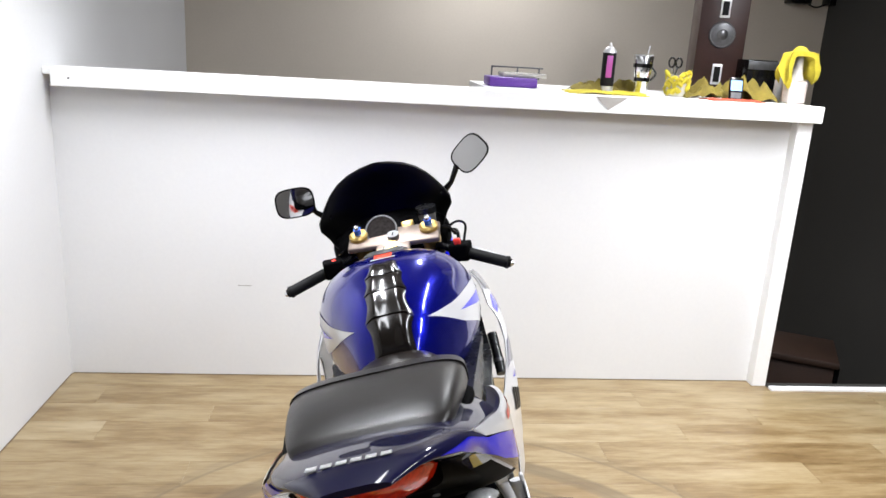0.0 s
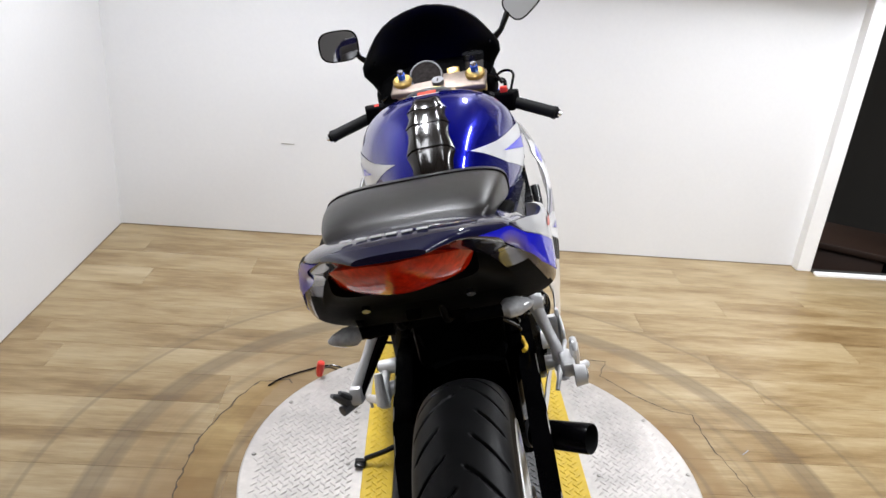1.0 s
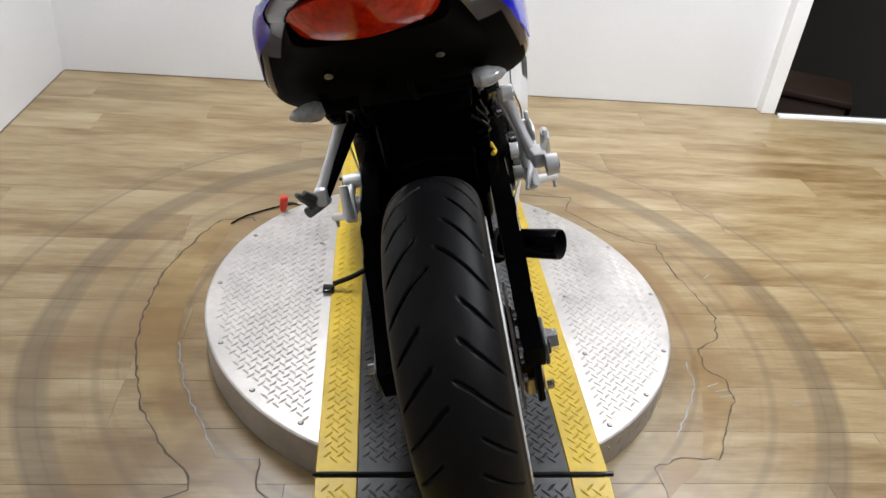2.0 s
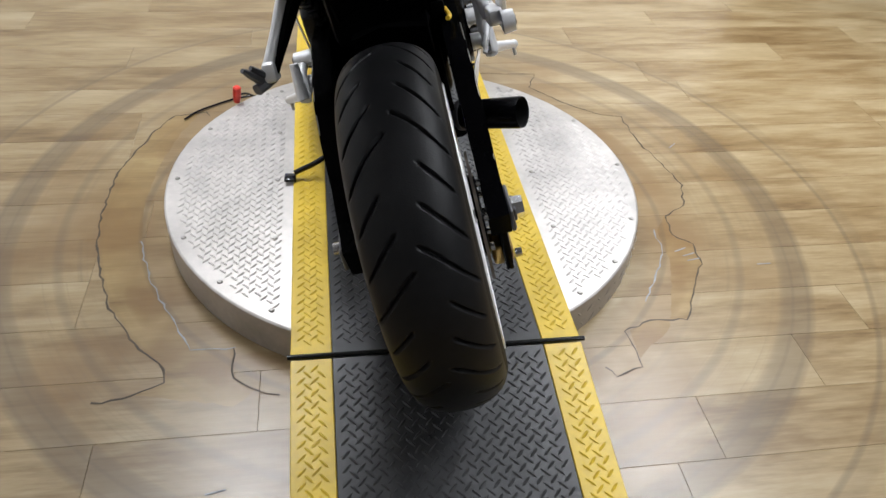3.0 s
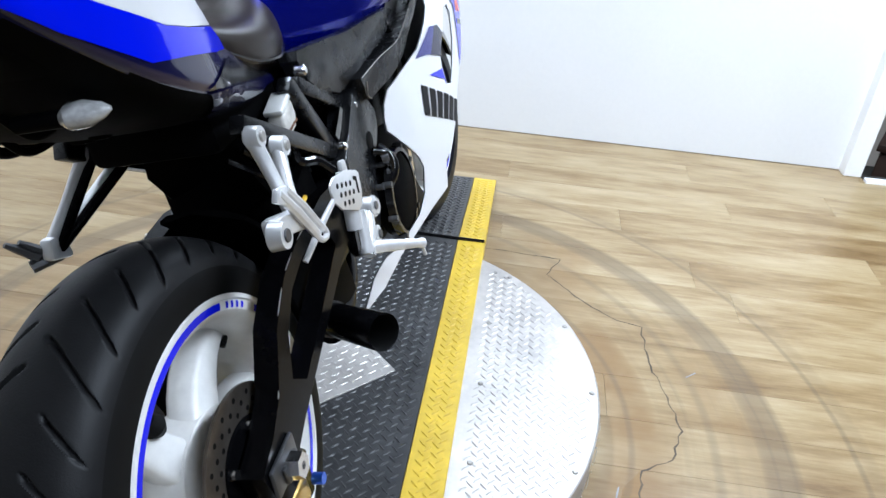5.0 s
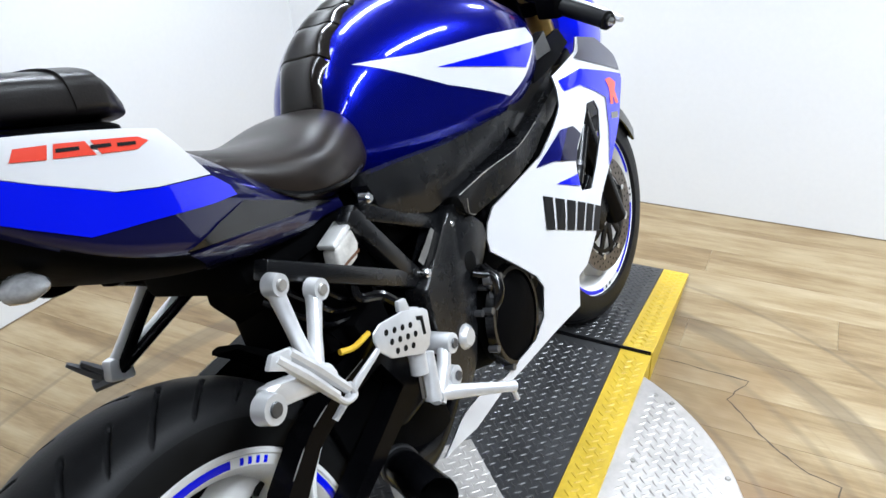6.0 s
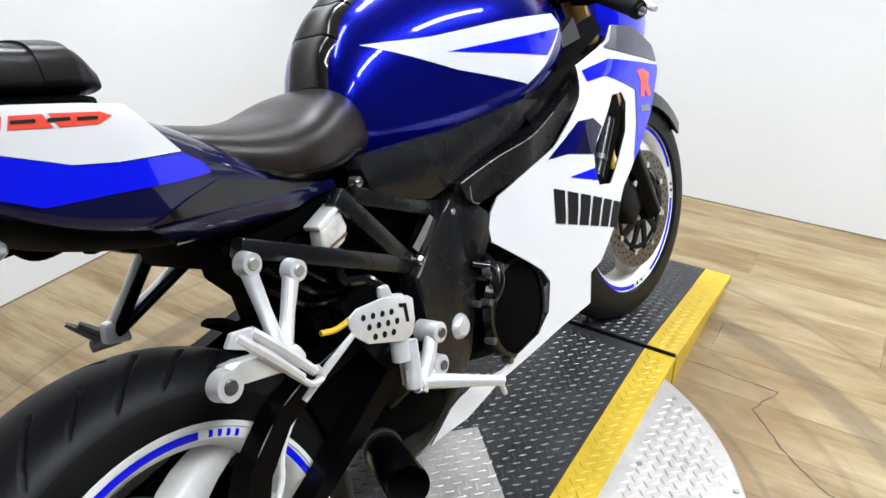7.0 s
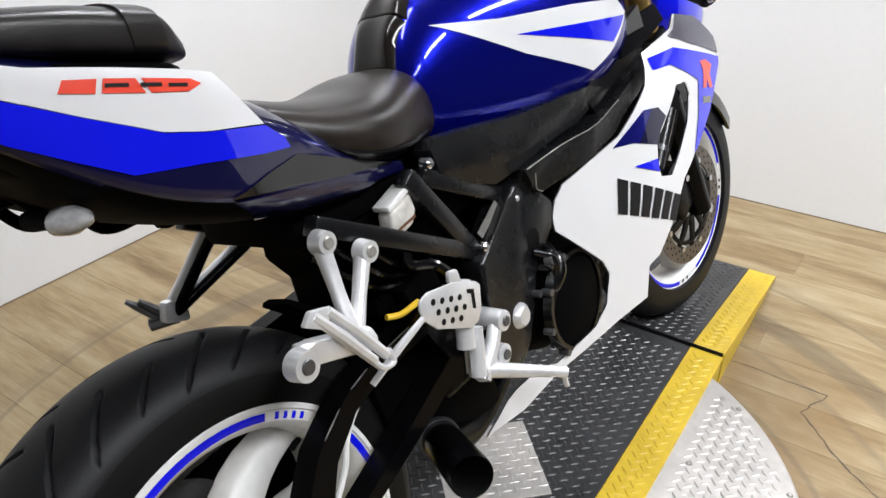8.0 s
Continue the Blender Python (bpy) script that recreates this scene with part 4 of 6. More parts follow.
# footrests
for s in (1, -1):
    bp("rider_peg_bracket", join_bm(tube([(s * 0.182, 0.431, 0.469), (s * 0.19, 0.405, 0.45), (s * 0.192, 0.362, 0.412)], [0.011, 0.011, 0.012], 12), tube([(s * 0.182, 0.416, 0.422), (s * 0.190, 0.39, 0.415), (s * 0.192, 0.36, 0.425)], [0.010, 0.010, 0.014], 12), tube([(s * 0.192, 0.375, 0.49), (s * 0.194, 0.352, 0.425)], [0.009, 0.013], 12)), M_SILVER, None, "silver footrest bracket")
    for v, w in ((0.431, 0.469), (0.416, 0.422)):
        bp("bracket_boss", lathe([(s * 0.160, 0.0), (s * 0.198, 0.0), (s * 0.200, 0.010), (s * 0.198, 0.0155), (s * 0.160, 0.017)], v, w, 20, False), M_SILVER)
        bp("bracket_bolt", lathe([(s * 0.2005, 0.0), (s * 0.203, 0.0), (s * 0.203, 0.007), (s * 0.2005, 0.008)], v, w, 10, False), M_GREYMETAL)
    for k in range(6):
        bp("peg_tooth", tube([(s * (0.200 + 0.008 * k), 0.388 + 0.0145 * k, 0.424 - 0.0085 * k), (s * (0.200 + 0.008 * k), 0.388 + 0.0145 * k, 0.408 - 0.0085 * k)], 0.004, 6), M_SILVER)
    bp("rider_peg", tube([(s * 0.19, 0.366, 0.424), (s * 0.20, 0.385, 0.415), (s * 0.245, 0.468, 0.368), (s * 0.250, 0.478, 0.362)], [0.010, 0.0115, 0.008, 0.010], 12), M_SILVER, None, "silver folding footrest")
    bp("peg_feeler", tube([(s * 0.248, 0.476, 0.362), (s * 0.250, 0.478, 0.338)], 0.004, 8), M_SILVER)
    # pillion footrest hanger
    tops = ((0.152, 0.191, 0.699), (0.152, 0.250, 0.661)) if s > 0 else ((0.130, 0.235, 0.692), (0.130, 0.305, 0.655))
    foot = (0.184, 0.172, 0.583) if s > 0 else (0.198, 0.162, 0.580)
    arms = []
    for top in tops:
        a, b = Vector((s * top[0], top[1], top[2])), Vector((s * foot[0], foot[1], foot[2]))
        arms.append(tube([a + (a - b).normalized() * 0.012, a, a + (b - a) * 0.12, a + (b - a) * 0.5, b], [0.008, 0.0130, 0.0105, 0.0090, 0.0110], 14))
        if s < 0:
            bp("hanger_channel", tube([a + Vector((0.012, 0.004, 0)), b + Vector((0.012, 0.006, 0))], 0.0085, 10), M_SATIN, None, "black inner side of the hanger")
        bp("hanger_eye", lathe([(s * (top[0] - 0.004), 0.0), (s * (top[0] + 0.014), 0.0), (s * (top[0] + 0.014), 0.0135), (s * (top[0] - 0.004), 0.0155)], top[1], top[2], 20, False), M_SILVER)
        bp("hanger_bolt", lathe([(s * (top[0] + 0.0142), 0.0), (s * (top[0] + 0.0175), 0.0), (s * (top[0] + 0.0175), 0.0065), (s * (top[0] + 0.0142), 0.008)], top[1], top[2], 12, False), M_STEELD)
    bp("pillion_hanger", join_bm(*arms, prism([(0.085, 0.606), (0.10, 0.599), (0.185, 0.566), (0.197, 0.577), (0.19, 0.597), (0.11, 0.622), (0.09, 0.629)] if s > 0 else [(0.145, 0.575), (0.185, 0.56), (0.19, 0.60), (0.155, 0.605)], s * 0.178, s * 0.200, 0.006)), M_SILVER, None, "silver forked pillion footrest hanger")
    if s < 0:
        bp("pillion_peg", join_bm(tube([(-0.221, 0.122, 0.620), (-0.215, 0.133, 0.606), (-0.206, 0.150, 0.582)], [0.004, 0.007, 0.008], 6), tube([(-0.210, 0.135, 0.615), (-0.205, 0.145, 0.602), (-0.196, 0.160, 0.582)], [0.004, 0.006, 0.007], 6), tube([(-0.216, 0.140, 0.572), (-0.190, 0.172, 0.572)], 0.010, 8)), M_PEGGREY, None, "grey folding pillion footrest")
        continue
    bp("hanger_boss", lathe([(s * 0.195, 0.0), (s * 0.214, 0.0), (s * 0.214, 0.0165), (s * 0.195, 0.0185)], 0.079, 0.612, 24, False), M_SILVER)
    bp("hanger_bolt", lathe([(s * 0.2145, 0.0), (s * 0.2165, 0.0), (s * 0.2165, 0.008), (s * 0.2145, 0.009)], 0.079, 0.612, 12, False), M_GREYMETAL)
    for dv in (0.0, 0.020):
        bp("pillion_peg", tube([(0.203, 0.112 + dv, 0.652 - dv * 0.2), (0.205, 0.140 + dv, 0.612 - dv * 0.2), (0.206, 0.172 + dv, 0.562 - dv * 0.2)], [0.0065, 0.0075, 0.0065], 8), M_SILVER, None, "folded-up pillion footrest")
    bp("peg_plate", prism([(0.095, 0.648), (0.108, 0.660), (0.135, 0.652), (0.125, 0.628)], 0.199, 0.207, 0.002), M_SILVER)
    bp("peg_loop", tube(bend([(0.206, 0.170, 0.562), (0.208, 0.180, 0.548), (0.208, 0.198, 0.546), (0.206, 0.196, 0.562)], 4), 0.0045, 8), M_SILVER)
HEEL = [(0.268, 0.574), (0.272, 0.584), (0.289, 0.588), (0.34, 0.577), (0.385, 0.556), (0.392, 0.548), (0.385, 0.518), (0.372, 0.502), (0.356, 0.500), (0.290, 0.535), (0.272, 0.556)]
bp("heel_guard", prism(HEEL, 0.198, 0.202, 0.0015), M_SILVER, None, "silver heel guard with drilled holes")
for k in range(11):
    i, j = k % 4, k // 4
    v, w = 0.294 + 0.017 * i + 0.005 * j, 0.572 - 0.0170 * j - 0.0065 * i
    bp("guard_hole", lathe([(0.2021, 0.0), (0.2026, 0.0), (0.2026, 0.0042), (0.2021, 0.0045)], v, w, 10, False), M_SIDEWALL)
bp("guard_slot", prism([(0.362, 0.556), (0.376, 0.549), (0.372, 0.522), (0.366, 0.525), (0.369, 0.546), (0.361, 0.550)], 0.2021, 0.2026), M_SIDEWALL)
bp("guard_tab", prism([(0.335, 0.577), (0.36, 0.567), (0.357, 0.588), (0.340, 0.592)], 0.192, 0.200, 0.003), M_SILVER)
bp("brake_stay", tube([(0.20, 0.272, 0.561), (0.184, 0.232, 0.538), (0.168, 0.190, 0.510)], [0.0040, 0.0055, 0.0042], 8), M_SILVER, None, "silver brake line")
bp("master_cylinder", tube([(0.185, 0.375, 0.56), (0.187, 0.35, 0.47)], 0.013, 14), M_SILVER)
bp("brake_rod", tube([(0.187, 0.352, 0.48), (0.187, 0.342, 0.435)], 0.005, 8), M_CHROME)

bp("gear_lever", tube(bend([(-0.195, 0.40, 0.42), (-0.215, 0.50, 0.39), (-0.225, 0.58, 0.37)]), 0.007, 10), M_SILVER)
bp("side_stand", tube(bend([(-0.12, 0.66, 0.24), (-0.17, 0.64, 0.15), (-0.26, 0.612, 0.112), (-0.338, 0.600, 0.098)]), 0.007, 12), M_GLOSSBLACK, None, "black side stand")
bp("stand_foot", shifted(box(-0.018, 0.012, -0.016, 0.014, -0.005, 0.005, 0.003), Matrix.Translation((-0.350, 0.598, 0.088)) @ Matrix.Rotation(LEANING, 4, "Y")), M_GLOSSBLACK)

# ---- bodywork ----
TV = (0.488, 0.525, 0.57, 0.632, 0.72, 0.85, 0.95, 1.03, 1.06)
TT = (0.80, 0.875, 0.92, 0.95, 0.968, 0.954, 0.915, 0.875, 0.85)
TB = (0.74, 0.69, 0.67, 0.655, 0.645, 0.655, 0.685, 0.73, 0.77)
TH = (0.045, 0.085, 0.108, 0.135, 0.17, 0.203, 0.197, 0.165, 0.12)


def section(v, xs, tops, bots, halves, power, centre):
    t, b, h = (smoothstep(xs, q, v) for q in (tops, bots, halves))
    return t, b, h, b + centre * (t - b)


def super_ring(v, t, b, h, c, power, count=96):
    ring = []
    for k in range(count):
        a = 2 * math.pi * k / count
        ca, sa = math.cos(a), math.sin(a)
        x, z = math.copysign(abs(ca) ** (2 / power), ca), math.copysign(abs(sa) ** (2 / power), sa)
        ring.append((h * x, v, c + z * ((t - c) if z > 0 else (c - b))))
    return ring


def body(xs, tops, bots, halves, power, centre, steps=40):
    rings = []
    for k in range(steps + 1):
        v = xs[0] + (xs[-1] - xs[0]) * k / steps
        t, b, h, c = section(v, xs, tops, bots, halves, power, centre)
        rings.append(super_ring(v, t, b, h, c, power))
    return loft(rings)


def body_u(xs, tops, bots, halves, power, centre):
    def height(v, w):
        v = min(max(v, xs[0] + 0.002), xs[-1] - 0.002)
        t, b, h, c = section(v, xs, tops, bots, halves, power, centre)
        d = min(0.985, abs((w - c) / ((t - c) if w > c else (c - b))))
        return h * (1 - d ** power) ** (1 / power)
    return height


def wrap(poly, form, lift, side, step=0.014):
    """A painted panel that lies on a body: outline (v, w) on its side."""
    xs, tops, bots, halves, power, centre = form
    K = 0.10
    bm = bmesh.new()
    line = []
    for (v0, w0), (v1, w1) in zip(poly, poly[1:] + poly[:1]):
        n = max(1, int(math.hypot(v1 - v0, w1 - w0) / step))
        line += [(v0 + (v1 - v0) * k / n, w0 + (w1 - w0) * k / n) for k in range(n)]
    vs = []
    for v, w in line:
        t, b, h, c = section(v, xs, tops, bots, halves, power, centre)
        z = max(-0.995, min(0.995, (w - c) / ((t - c) if w > c else (c - b))))
        vs.append(bm.verts.new((0, v, K * math.copysign(math.asin(abs(z) ** (power / 2)), z))))
    bmesh.ops.triangle_fill(bm, use_beauty=True, use_dissolve=False, edges=[bm.edges.new((vs[i], vs[(i + 1) % len(vs)])) for i in range(len(vs))])
    for _ in range(3):
        far = [e for e in bm.edges if e.calc_length() > step * 1.5]
        if not far:
            break
        bmesh.ops.subdivide_edges(bm, edges=far, cuts=1)
        bmesh.ops.triangulate(bm, faces=bm.faces[:])
        bmesh.ops.beautify_fill(bm, faces=bm.faces[:], edges=[e for e in bm.edges if not e.is_boundary])
    for x in bm.verts:
        v, a = x.co.y, x.co.z / K
        t, b, h, c = section(v, xs, tops, bots, halves, power, centre)
        sa = math.copysign(abs(math.sin(a)) ** (2 / power), a)
        x.co = Vector((side * h * math.cos(a) ** (2 / power), v, c + sa * ((t - c) if sa > 0 else (c - b))))
    bmesh.ops.recalc_face_normals(bm, faces=bm.faces[:])
    bm.normal_update()
    moves = []
    for x in bm.verts:
        out = x.normal.copy()
        if out.x * side < 0 or (abs(out.x) < 0.2 and out.z < 0):
            out = -out
        moves.append(x.co + out * lift)
    for x, p in zip(bm.verts, moves):
        x.co = p
    return bm


TANK_FORM = (TV, TT, TB, TH, 2.5, 0.38)
tank = bp("fuel_tank", body(TV, TT, TB, TH, 2.5, 0.38), M_BLUE, None, "deep blue pearl fuel tank with white blade stripes")
tank_u = body_u(TV, TT, TB, TH, 2.5, 0.38)
for s in (1, -1):
    bp("tank_stripe", wrap([(0.560, 0.876), (0.66, 0.858), (0.80, 0.846), (0.95, 0.825), (0.975, 0.80), (0.87, 0.750), (0.818, 0.733), (0.684, 0.797), (0.612, 0.843)], TANK_FORM, 0.0016, s), M_WHITE, tank, "white blade stripe")
    bp("stripe_gap", wrap([(0.675, 0.829), (0.955, 0.797), (0.88, 0.765)], TANK_FORM, 0.0030, s), M_ROYAL, tank, "blue wedge in the stripe")
bp("fuel_cap", shifted(lathe([(0.0, 0.0), (0.010, 0.0), (0.010, 0.042), (0.004, 0.056), (0.0, 0.058)], 0, 0, 40, False), Matrix.Translation((0, 0.885, 0.942)) @ Matrix.Rotation(radians(-18), 4, "X") @ Matrix.Rotation(radians(-90), 4, "Y")), M_GREYMETAL, tank, "round metal fuel cap")
bp("tank_badge", shifted(box(-0.022, 0.022, -0.014, 0.014, 0, 0.0015, 0.0006), Matrix.Translation((0, 0.775, 0.9685)) @ Matrix.Rotation(radians(0), 4, "X")), M_REDDECAL, tank, "small red badge")
bp("badge_bar", shifted(box(-0.03, 0.03, -0.004, 0.004, 0, 0.0012), Matrix.Translation((0, 0.752, 0.9690)) @ Matrix.Rotation(radians(-3), 4, "X")), M_SILVER, tank)


def pad_piece(va, vb, wa, wb):
    """A domed glossy piece that follows the tank's back, from va to vb along it."""
    rings = []
    for k in range(9):
        f = k / 8
        v = va + (vb - va) * f
        t, b, h, c = section(v, TV, TT, TB, TH, 2.5, 0.38)
        half = wa + (wb - wa) * f
        half *= 1.0 - 0.12 * math.sin(math.pi * f)
        ring = []
        for q in range(13):
            x = half * (q / 6 - 1)
            top = c + (t - c) * (1 - min(0.98, abs(x) / h) ** 2.5) ** (1 / 2.5)
            bulge = 0.0095 * (1 - (q / 6 - 1) ** 6) * (0.45 + 0.55 * min(1.0, abs(q / 6 - 1) / 0.62) ** 2) * math.sin(math.pi * min(1, 0.12 + f * 0.8)) ** 0.35
            ring.append((x, v - 0.5 * bulge, top + bulge))
        ring += [(half * (1 - q / 3), v, c + (t - c) * 0.9 * (1 - min(0.98, abs(half * (1 - q / 3)) / h) ** 2.5) ** 0.4) for q in range(7)]
        rings.append(ring)
    return loft(rings)


for va, vb, wa, wb in ((0.503, 0.546, 0.046, 0.052), (0.549, 0.602, 0.053, 0.046), (0.605, 0.656, 0.049, 0.043), (0.659, 0.716, 0.045, 0.032)):
    bp("tank_pad", pad_piece(va, vb, wa, wb), M_TANKPAD, tank, "glossy black tank pad segment")

SEAT_V = (0.17, 0.22, 0.30, 0.38, 0.46, 0.52, 0.56)
bp("rider_seat", body(SEAT_V, (0.882, 0.868, 0.842, 0.830, 0.838, 0.825, 0.77), (0.862, 0.80, 0.745, 0.722, 0.715, 0.72, 0.745), (0.07, 0.10, 0.125, 0.130, 0.112, 0.085, 0.035), 2.6, 0.35), M_SEAT, None, "black vinyl rider seat")
bp("seat_seam", tube(bend([(0.118, 0.25, 0.80), (0.128, 0.32, 0.762), (0.128, 0.40, 0.745), (0.108, 0.47, 0.745)]), 0.0035, 6), M_GLOSSBLACK)
PAD_T, PAD_B, PAD_H = (1.004, 1.014, 1.015, 1.006, 0.994, 0.984, 0.955), (0.990, 0.985, 0.972, 0.950, 0.936, 0.930, 0.925), (0.086, 0.102, 0.116, 0.128, 0.132, 0.128, 0.11)
PAD_V = (-0.138, -0.12, -0.06, 0.02, 0.075, 0.108, 0.130)
pad = bp("pillion_seat", body(PAD_V, PAD_T, PAD_B, PAD_H, 3.8, 0.40), M_PADVINYL, None, "black vinyl pillion seat pad")
bp("pillion_strap", loft([[(x * 1.018, v, 0.968 + (z - 0.968) * 1.02 + 0.002) for x, v, z in super_ring(v, *section(v, PAD_V, PAD_T, PAD_B, PAD_H, 3.8, 0.40), 3.8)] for v in (0.066, 0.072, 0.095, 0.101)]), M_PADVINYL, pad, "grab strap over the pad")
bp("pad_base", body((-0.135, -0.10, 0.0, 0.09, 0.122), (0.992, 0.985, 0.958, 0.936, 0.928), (0.975, 0.962, 0.936, 0.915, 0.91), (0.080, 0.108, 0.134, 0.142, 0.11), 3.5, 0.5), M_PLASTIC)

SV = (-0.29, -0.25, -0.205, -0.15, -0.1, 0.0, 0.1, 0.2, 0.3, 0.41)
ST = (1.043, 1.042, 1.032, 1.016, 1.0, 0.968, 0.935, 0.875, 0.80, 0.735)
SB = (1.034, 1.024, 0.995, 0.957, 0.900, 0.808, 0.757, 0.727, 0.71, 0.70)
SH = (0.038, 0.072, 0.103, 0.131, 0.153, 0.178, 0.174, 0.146, 0.120, 0.095)
tail = bp("tail_cowl", body(SV, ST, SB, SH, 2.8, 0.28), M_NAVY, None, "dark navy tail cowl with white and blue side panels")
tail.location.x = pad.location.x = 0.007
tail.data.materials.append(M_PLASTIC)
for f in tail.data.polygons:
    if f.normal.z < -0.62 and f.center.y > -0.11:
        f.material_index = 1
TAIL_FORM = (SV, ST, SB, SH, 2.8, 0.28)
panel_u = body_u(SV, tuple(t + 0.026 * min(1.0, max(0.2, (v + 0.2) / 0.16)) for v, t in zip(SV, ST)), SB, tuple(h + 0.0015 for h in SH), 5.0, 0.28)


def soften(ob, height, side):
    """Shade a curved panel by its true form, not by its small faces."""
    ns = []
    for x in ob.data.vertices:
        v, w = x.co.y, x.co.z
        n = Vector((side, -(height(v + 0.004, w) - height(v - 0.004, w)) / 0.008, -(height(v, w + 0.004) - height(v, w - 0.004)) / 0.008)).normalized()
        ns.append(n if abs(x.co.x) > height(v, w) - 0.002 else -n)
    ob.data.normals_split_custom_set_from_vertices(ns)
    return ob


def tail_panel(poly, material, s, label, lift=0.0, thick=0.012, name="tail_panel", step=0.014):
    if s < 0:
        return bp(name, wrap(poly, TAIL_FORM, 0.002 + lift, s), material, tail, label)
    return soften(bp(name, sheet(poly, panel_u, thick, lift=lift, side=s, step=step), material, tail, label), panel_u, s)


for s in (1, -1):
    tail_panel([(-0.152, 0.996), (-0.10, 0.978), (-0.051, 0.958), (0.003, 0.944), (0.07, 0.926), (0.112, 0.913), (0.135, 0.880), (0.157, 0.849), (0.079, 0.865), (0.035, 0.878), (-0.023, 0.909), (-0.068, 0.936), (-0.13, 0.972)], M_WHITE, s, "white side panel")
    tail_panel([(-0.228, 1.018), (-0.17, 0.999), (-0.13, 0.969), (-0.069, 0.935), (-0.023, 0.908), (0.035, 0.877), (0.079, 0.864), (0.158, 0.847), (0.183, 0.827), (0.188, 0.814), (0.145, 0.821), (0.058, 0.84), (-0.004, 0.852), (-0.045, 0.879), (-0.082, 0.905), (-0.15, 0.964), (-0.195, 0.998)], M_ROYAL, s, "bright blue side panel", 0.0004)
    bp("tail_infill", wrap([(0.080, 0.796), (0.14, 0.802), (0.197, 0.803), (0.29, 0.765), (0.385, 0.726), (0.272, 0.751), (0.17, 0.776)], TAIL_FORM, 0.0026, s), M_GLOSSBLACK, tail, "gloss black upper facet of the side panel")
    bp("tail_facet", wrap([(0.084, 0.793), (0.17, 0.773), (0.272, 0.748), (0.375, 0.724), (0.30, 0.719), (0.215, 0.731), (0.135, 0.752)], TAIL_FORM, 0.0040, s), M_NAVY, tail, "navy lower facet of the side panel")
    # the model mark, as a slanting red bar with dark middles
    for mark in ([(-0.030, 0.942), (-0.004, 0.936), (-0.010, 0.925), (-0.037, 0.933)], [(0.001, 0.935), (0.028, 0.928), (0.032, 0.914), (-0.005, 0.924)], [(0.033, 0.927), (0.082, 0.914), (0.092, 0.907), (0.074, 0.904), (0.037, 0.913)]):
        tail_panel(mark, M_REDDECAL, s, "red marking bar", 0.0012, 0.0, "model_mark", 0.008)
    for v0, w0 in ((0.010, 0.9260), (0.040, 0.9185), (0.066, 0.9115)):
        tail_panel([(v0 - 0.010, w0 + 0.005), (v0 + 0.010, w0), (v0 + 0.009, w0 - 0.003), (v0 - 0.011, w0 + 0.002)], M_BLACKDECAL, s, "", 0.0022, 0.0, "mark_middle", 0.008)
# marks across the tail's back, as plain light bars
for k in range(6):
    bp("tail_letter_bar", shifted(box(-0.006, 0.006, -0.005, 0.005, 0, 0.001), Matrix.Translation((-0.05 + 0.0165 * k, -0.235, 1.0405)) @ Matrix.Rotation(radians(-12), 4, "X")), M_SILVER, tail, "light grey lettering bar")
def lens_at(s, h, out=0.0):
    """The curved face of the tail light: s across from -1 to 1, h up from 0 to 1."""
    return Vector((0.095 * s, (-0.206 + 0.040 * abs(s) ** 1.6) * (1 - h) + (-0.256 + 0.072 * abs(s) ** 1.6) * h + 0.024 * abs(s) ** 6 - out, (0.955 + 0.006 * s * s) * (1 - h) + h * (1.016 - 0.034 * s * s) - 0.3 * out))


lens = bmesh.new()
sheets = [[[lens.verts.new(lens_at(i / 14 - 1, j / 6, 0.005 * (1 - (i / 14 - 1) ** 4) * (1 - (j / 3 - 1) ** 4) - back)) for j in range(7)] for i in range(29)] for back in (0.0, 0.03)]
for k, grid in enumerate(sheets):
    for i in range(28):
        for j in range(6):
            lens.faces.new((grid[i][j], grid[i + 1][j], grid[i + 1][j + 1], grid[i][j + 1]))
front, rear = sheets
rim = [(i, 0) for i in range(28)] + [(28, j) for j in range(6)] + [(i, 6) for i in range(28, 0, -1)] + [(0, j) for j in range(6, 0, -1)]
for (a, b), (c, d) in zip(rim, rim[1:] + rim[:1]):
    lens.faces.new((front[a][b], front[c][d], rear[c][d], rear[a][b]))
lamp = bp("tail_light", lens, M_REDLENS, None, "wide red tail light lens")
bp("undertail", body((-0.178, -0.15, -0.10, 0.0, 0.10, 0.20), (0.985, 0.97, 0.93, 0.845, 0.79, 0.755), (0.946, 0.928, 0.894, 0.818, 0.765, 0.728), (0.088, 0.100, 0.124, 0.154, 0.150, 0.128), 4.5, 0.6), M_PLASTIC, None, "black undertail")
for k, pts in enumerate((((-0.10, -0.03, 0.84), (-0.10, 0.0, 0.795), (-0.09, 0.04, 0.79), (-0.09, 0.06, 0.80)), ((-0.06, 0.03, 0.81), (-0.06, 0.06, 0.765), (-0.05, 0.10, 0.762), (-0.05, 0.12, 0.775)), ((-0.12, 0.06, 0.80), (-0.12, 0.09, 0.758), (-0.11, 0.13, 0.752), (-0.11, 0.15, 0.76)), ((0.02, -0.05, 0.86), (0.02, -0.01, 0.805), (0.03, 0.02, 0.80), (0.03, 0.04, 0.81)))):
    bp("wiring_loop", tube(bend(pts), 0.0055 if k % 2 else 0.0075, 8), M_PLASTIC, None, "black wiring under the tail")
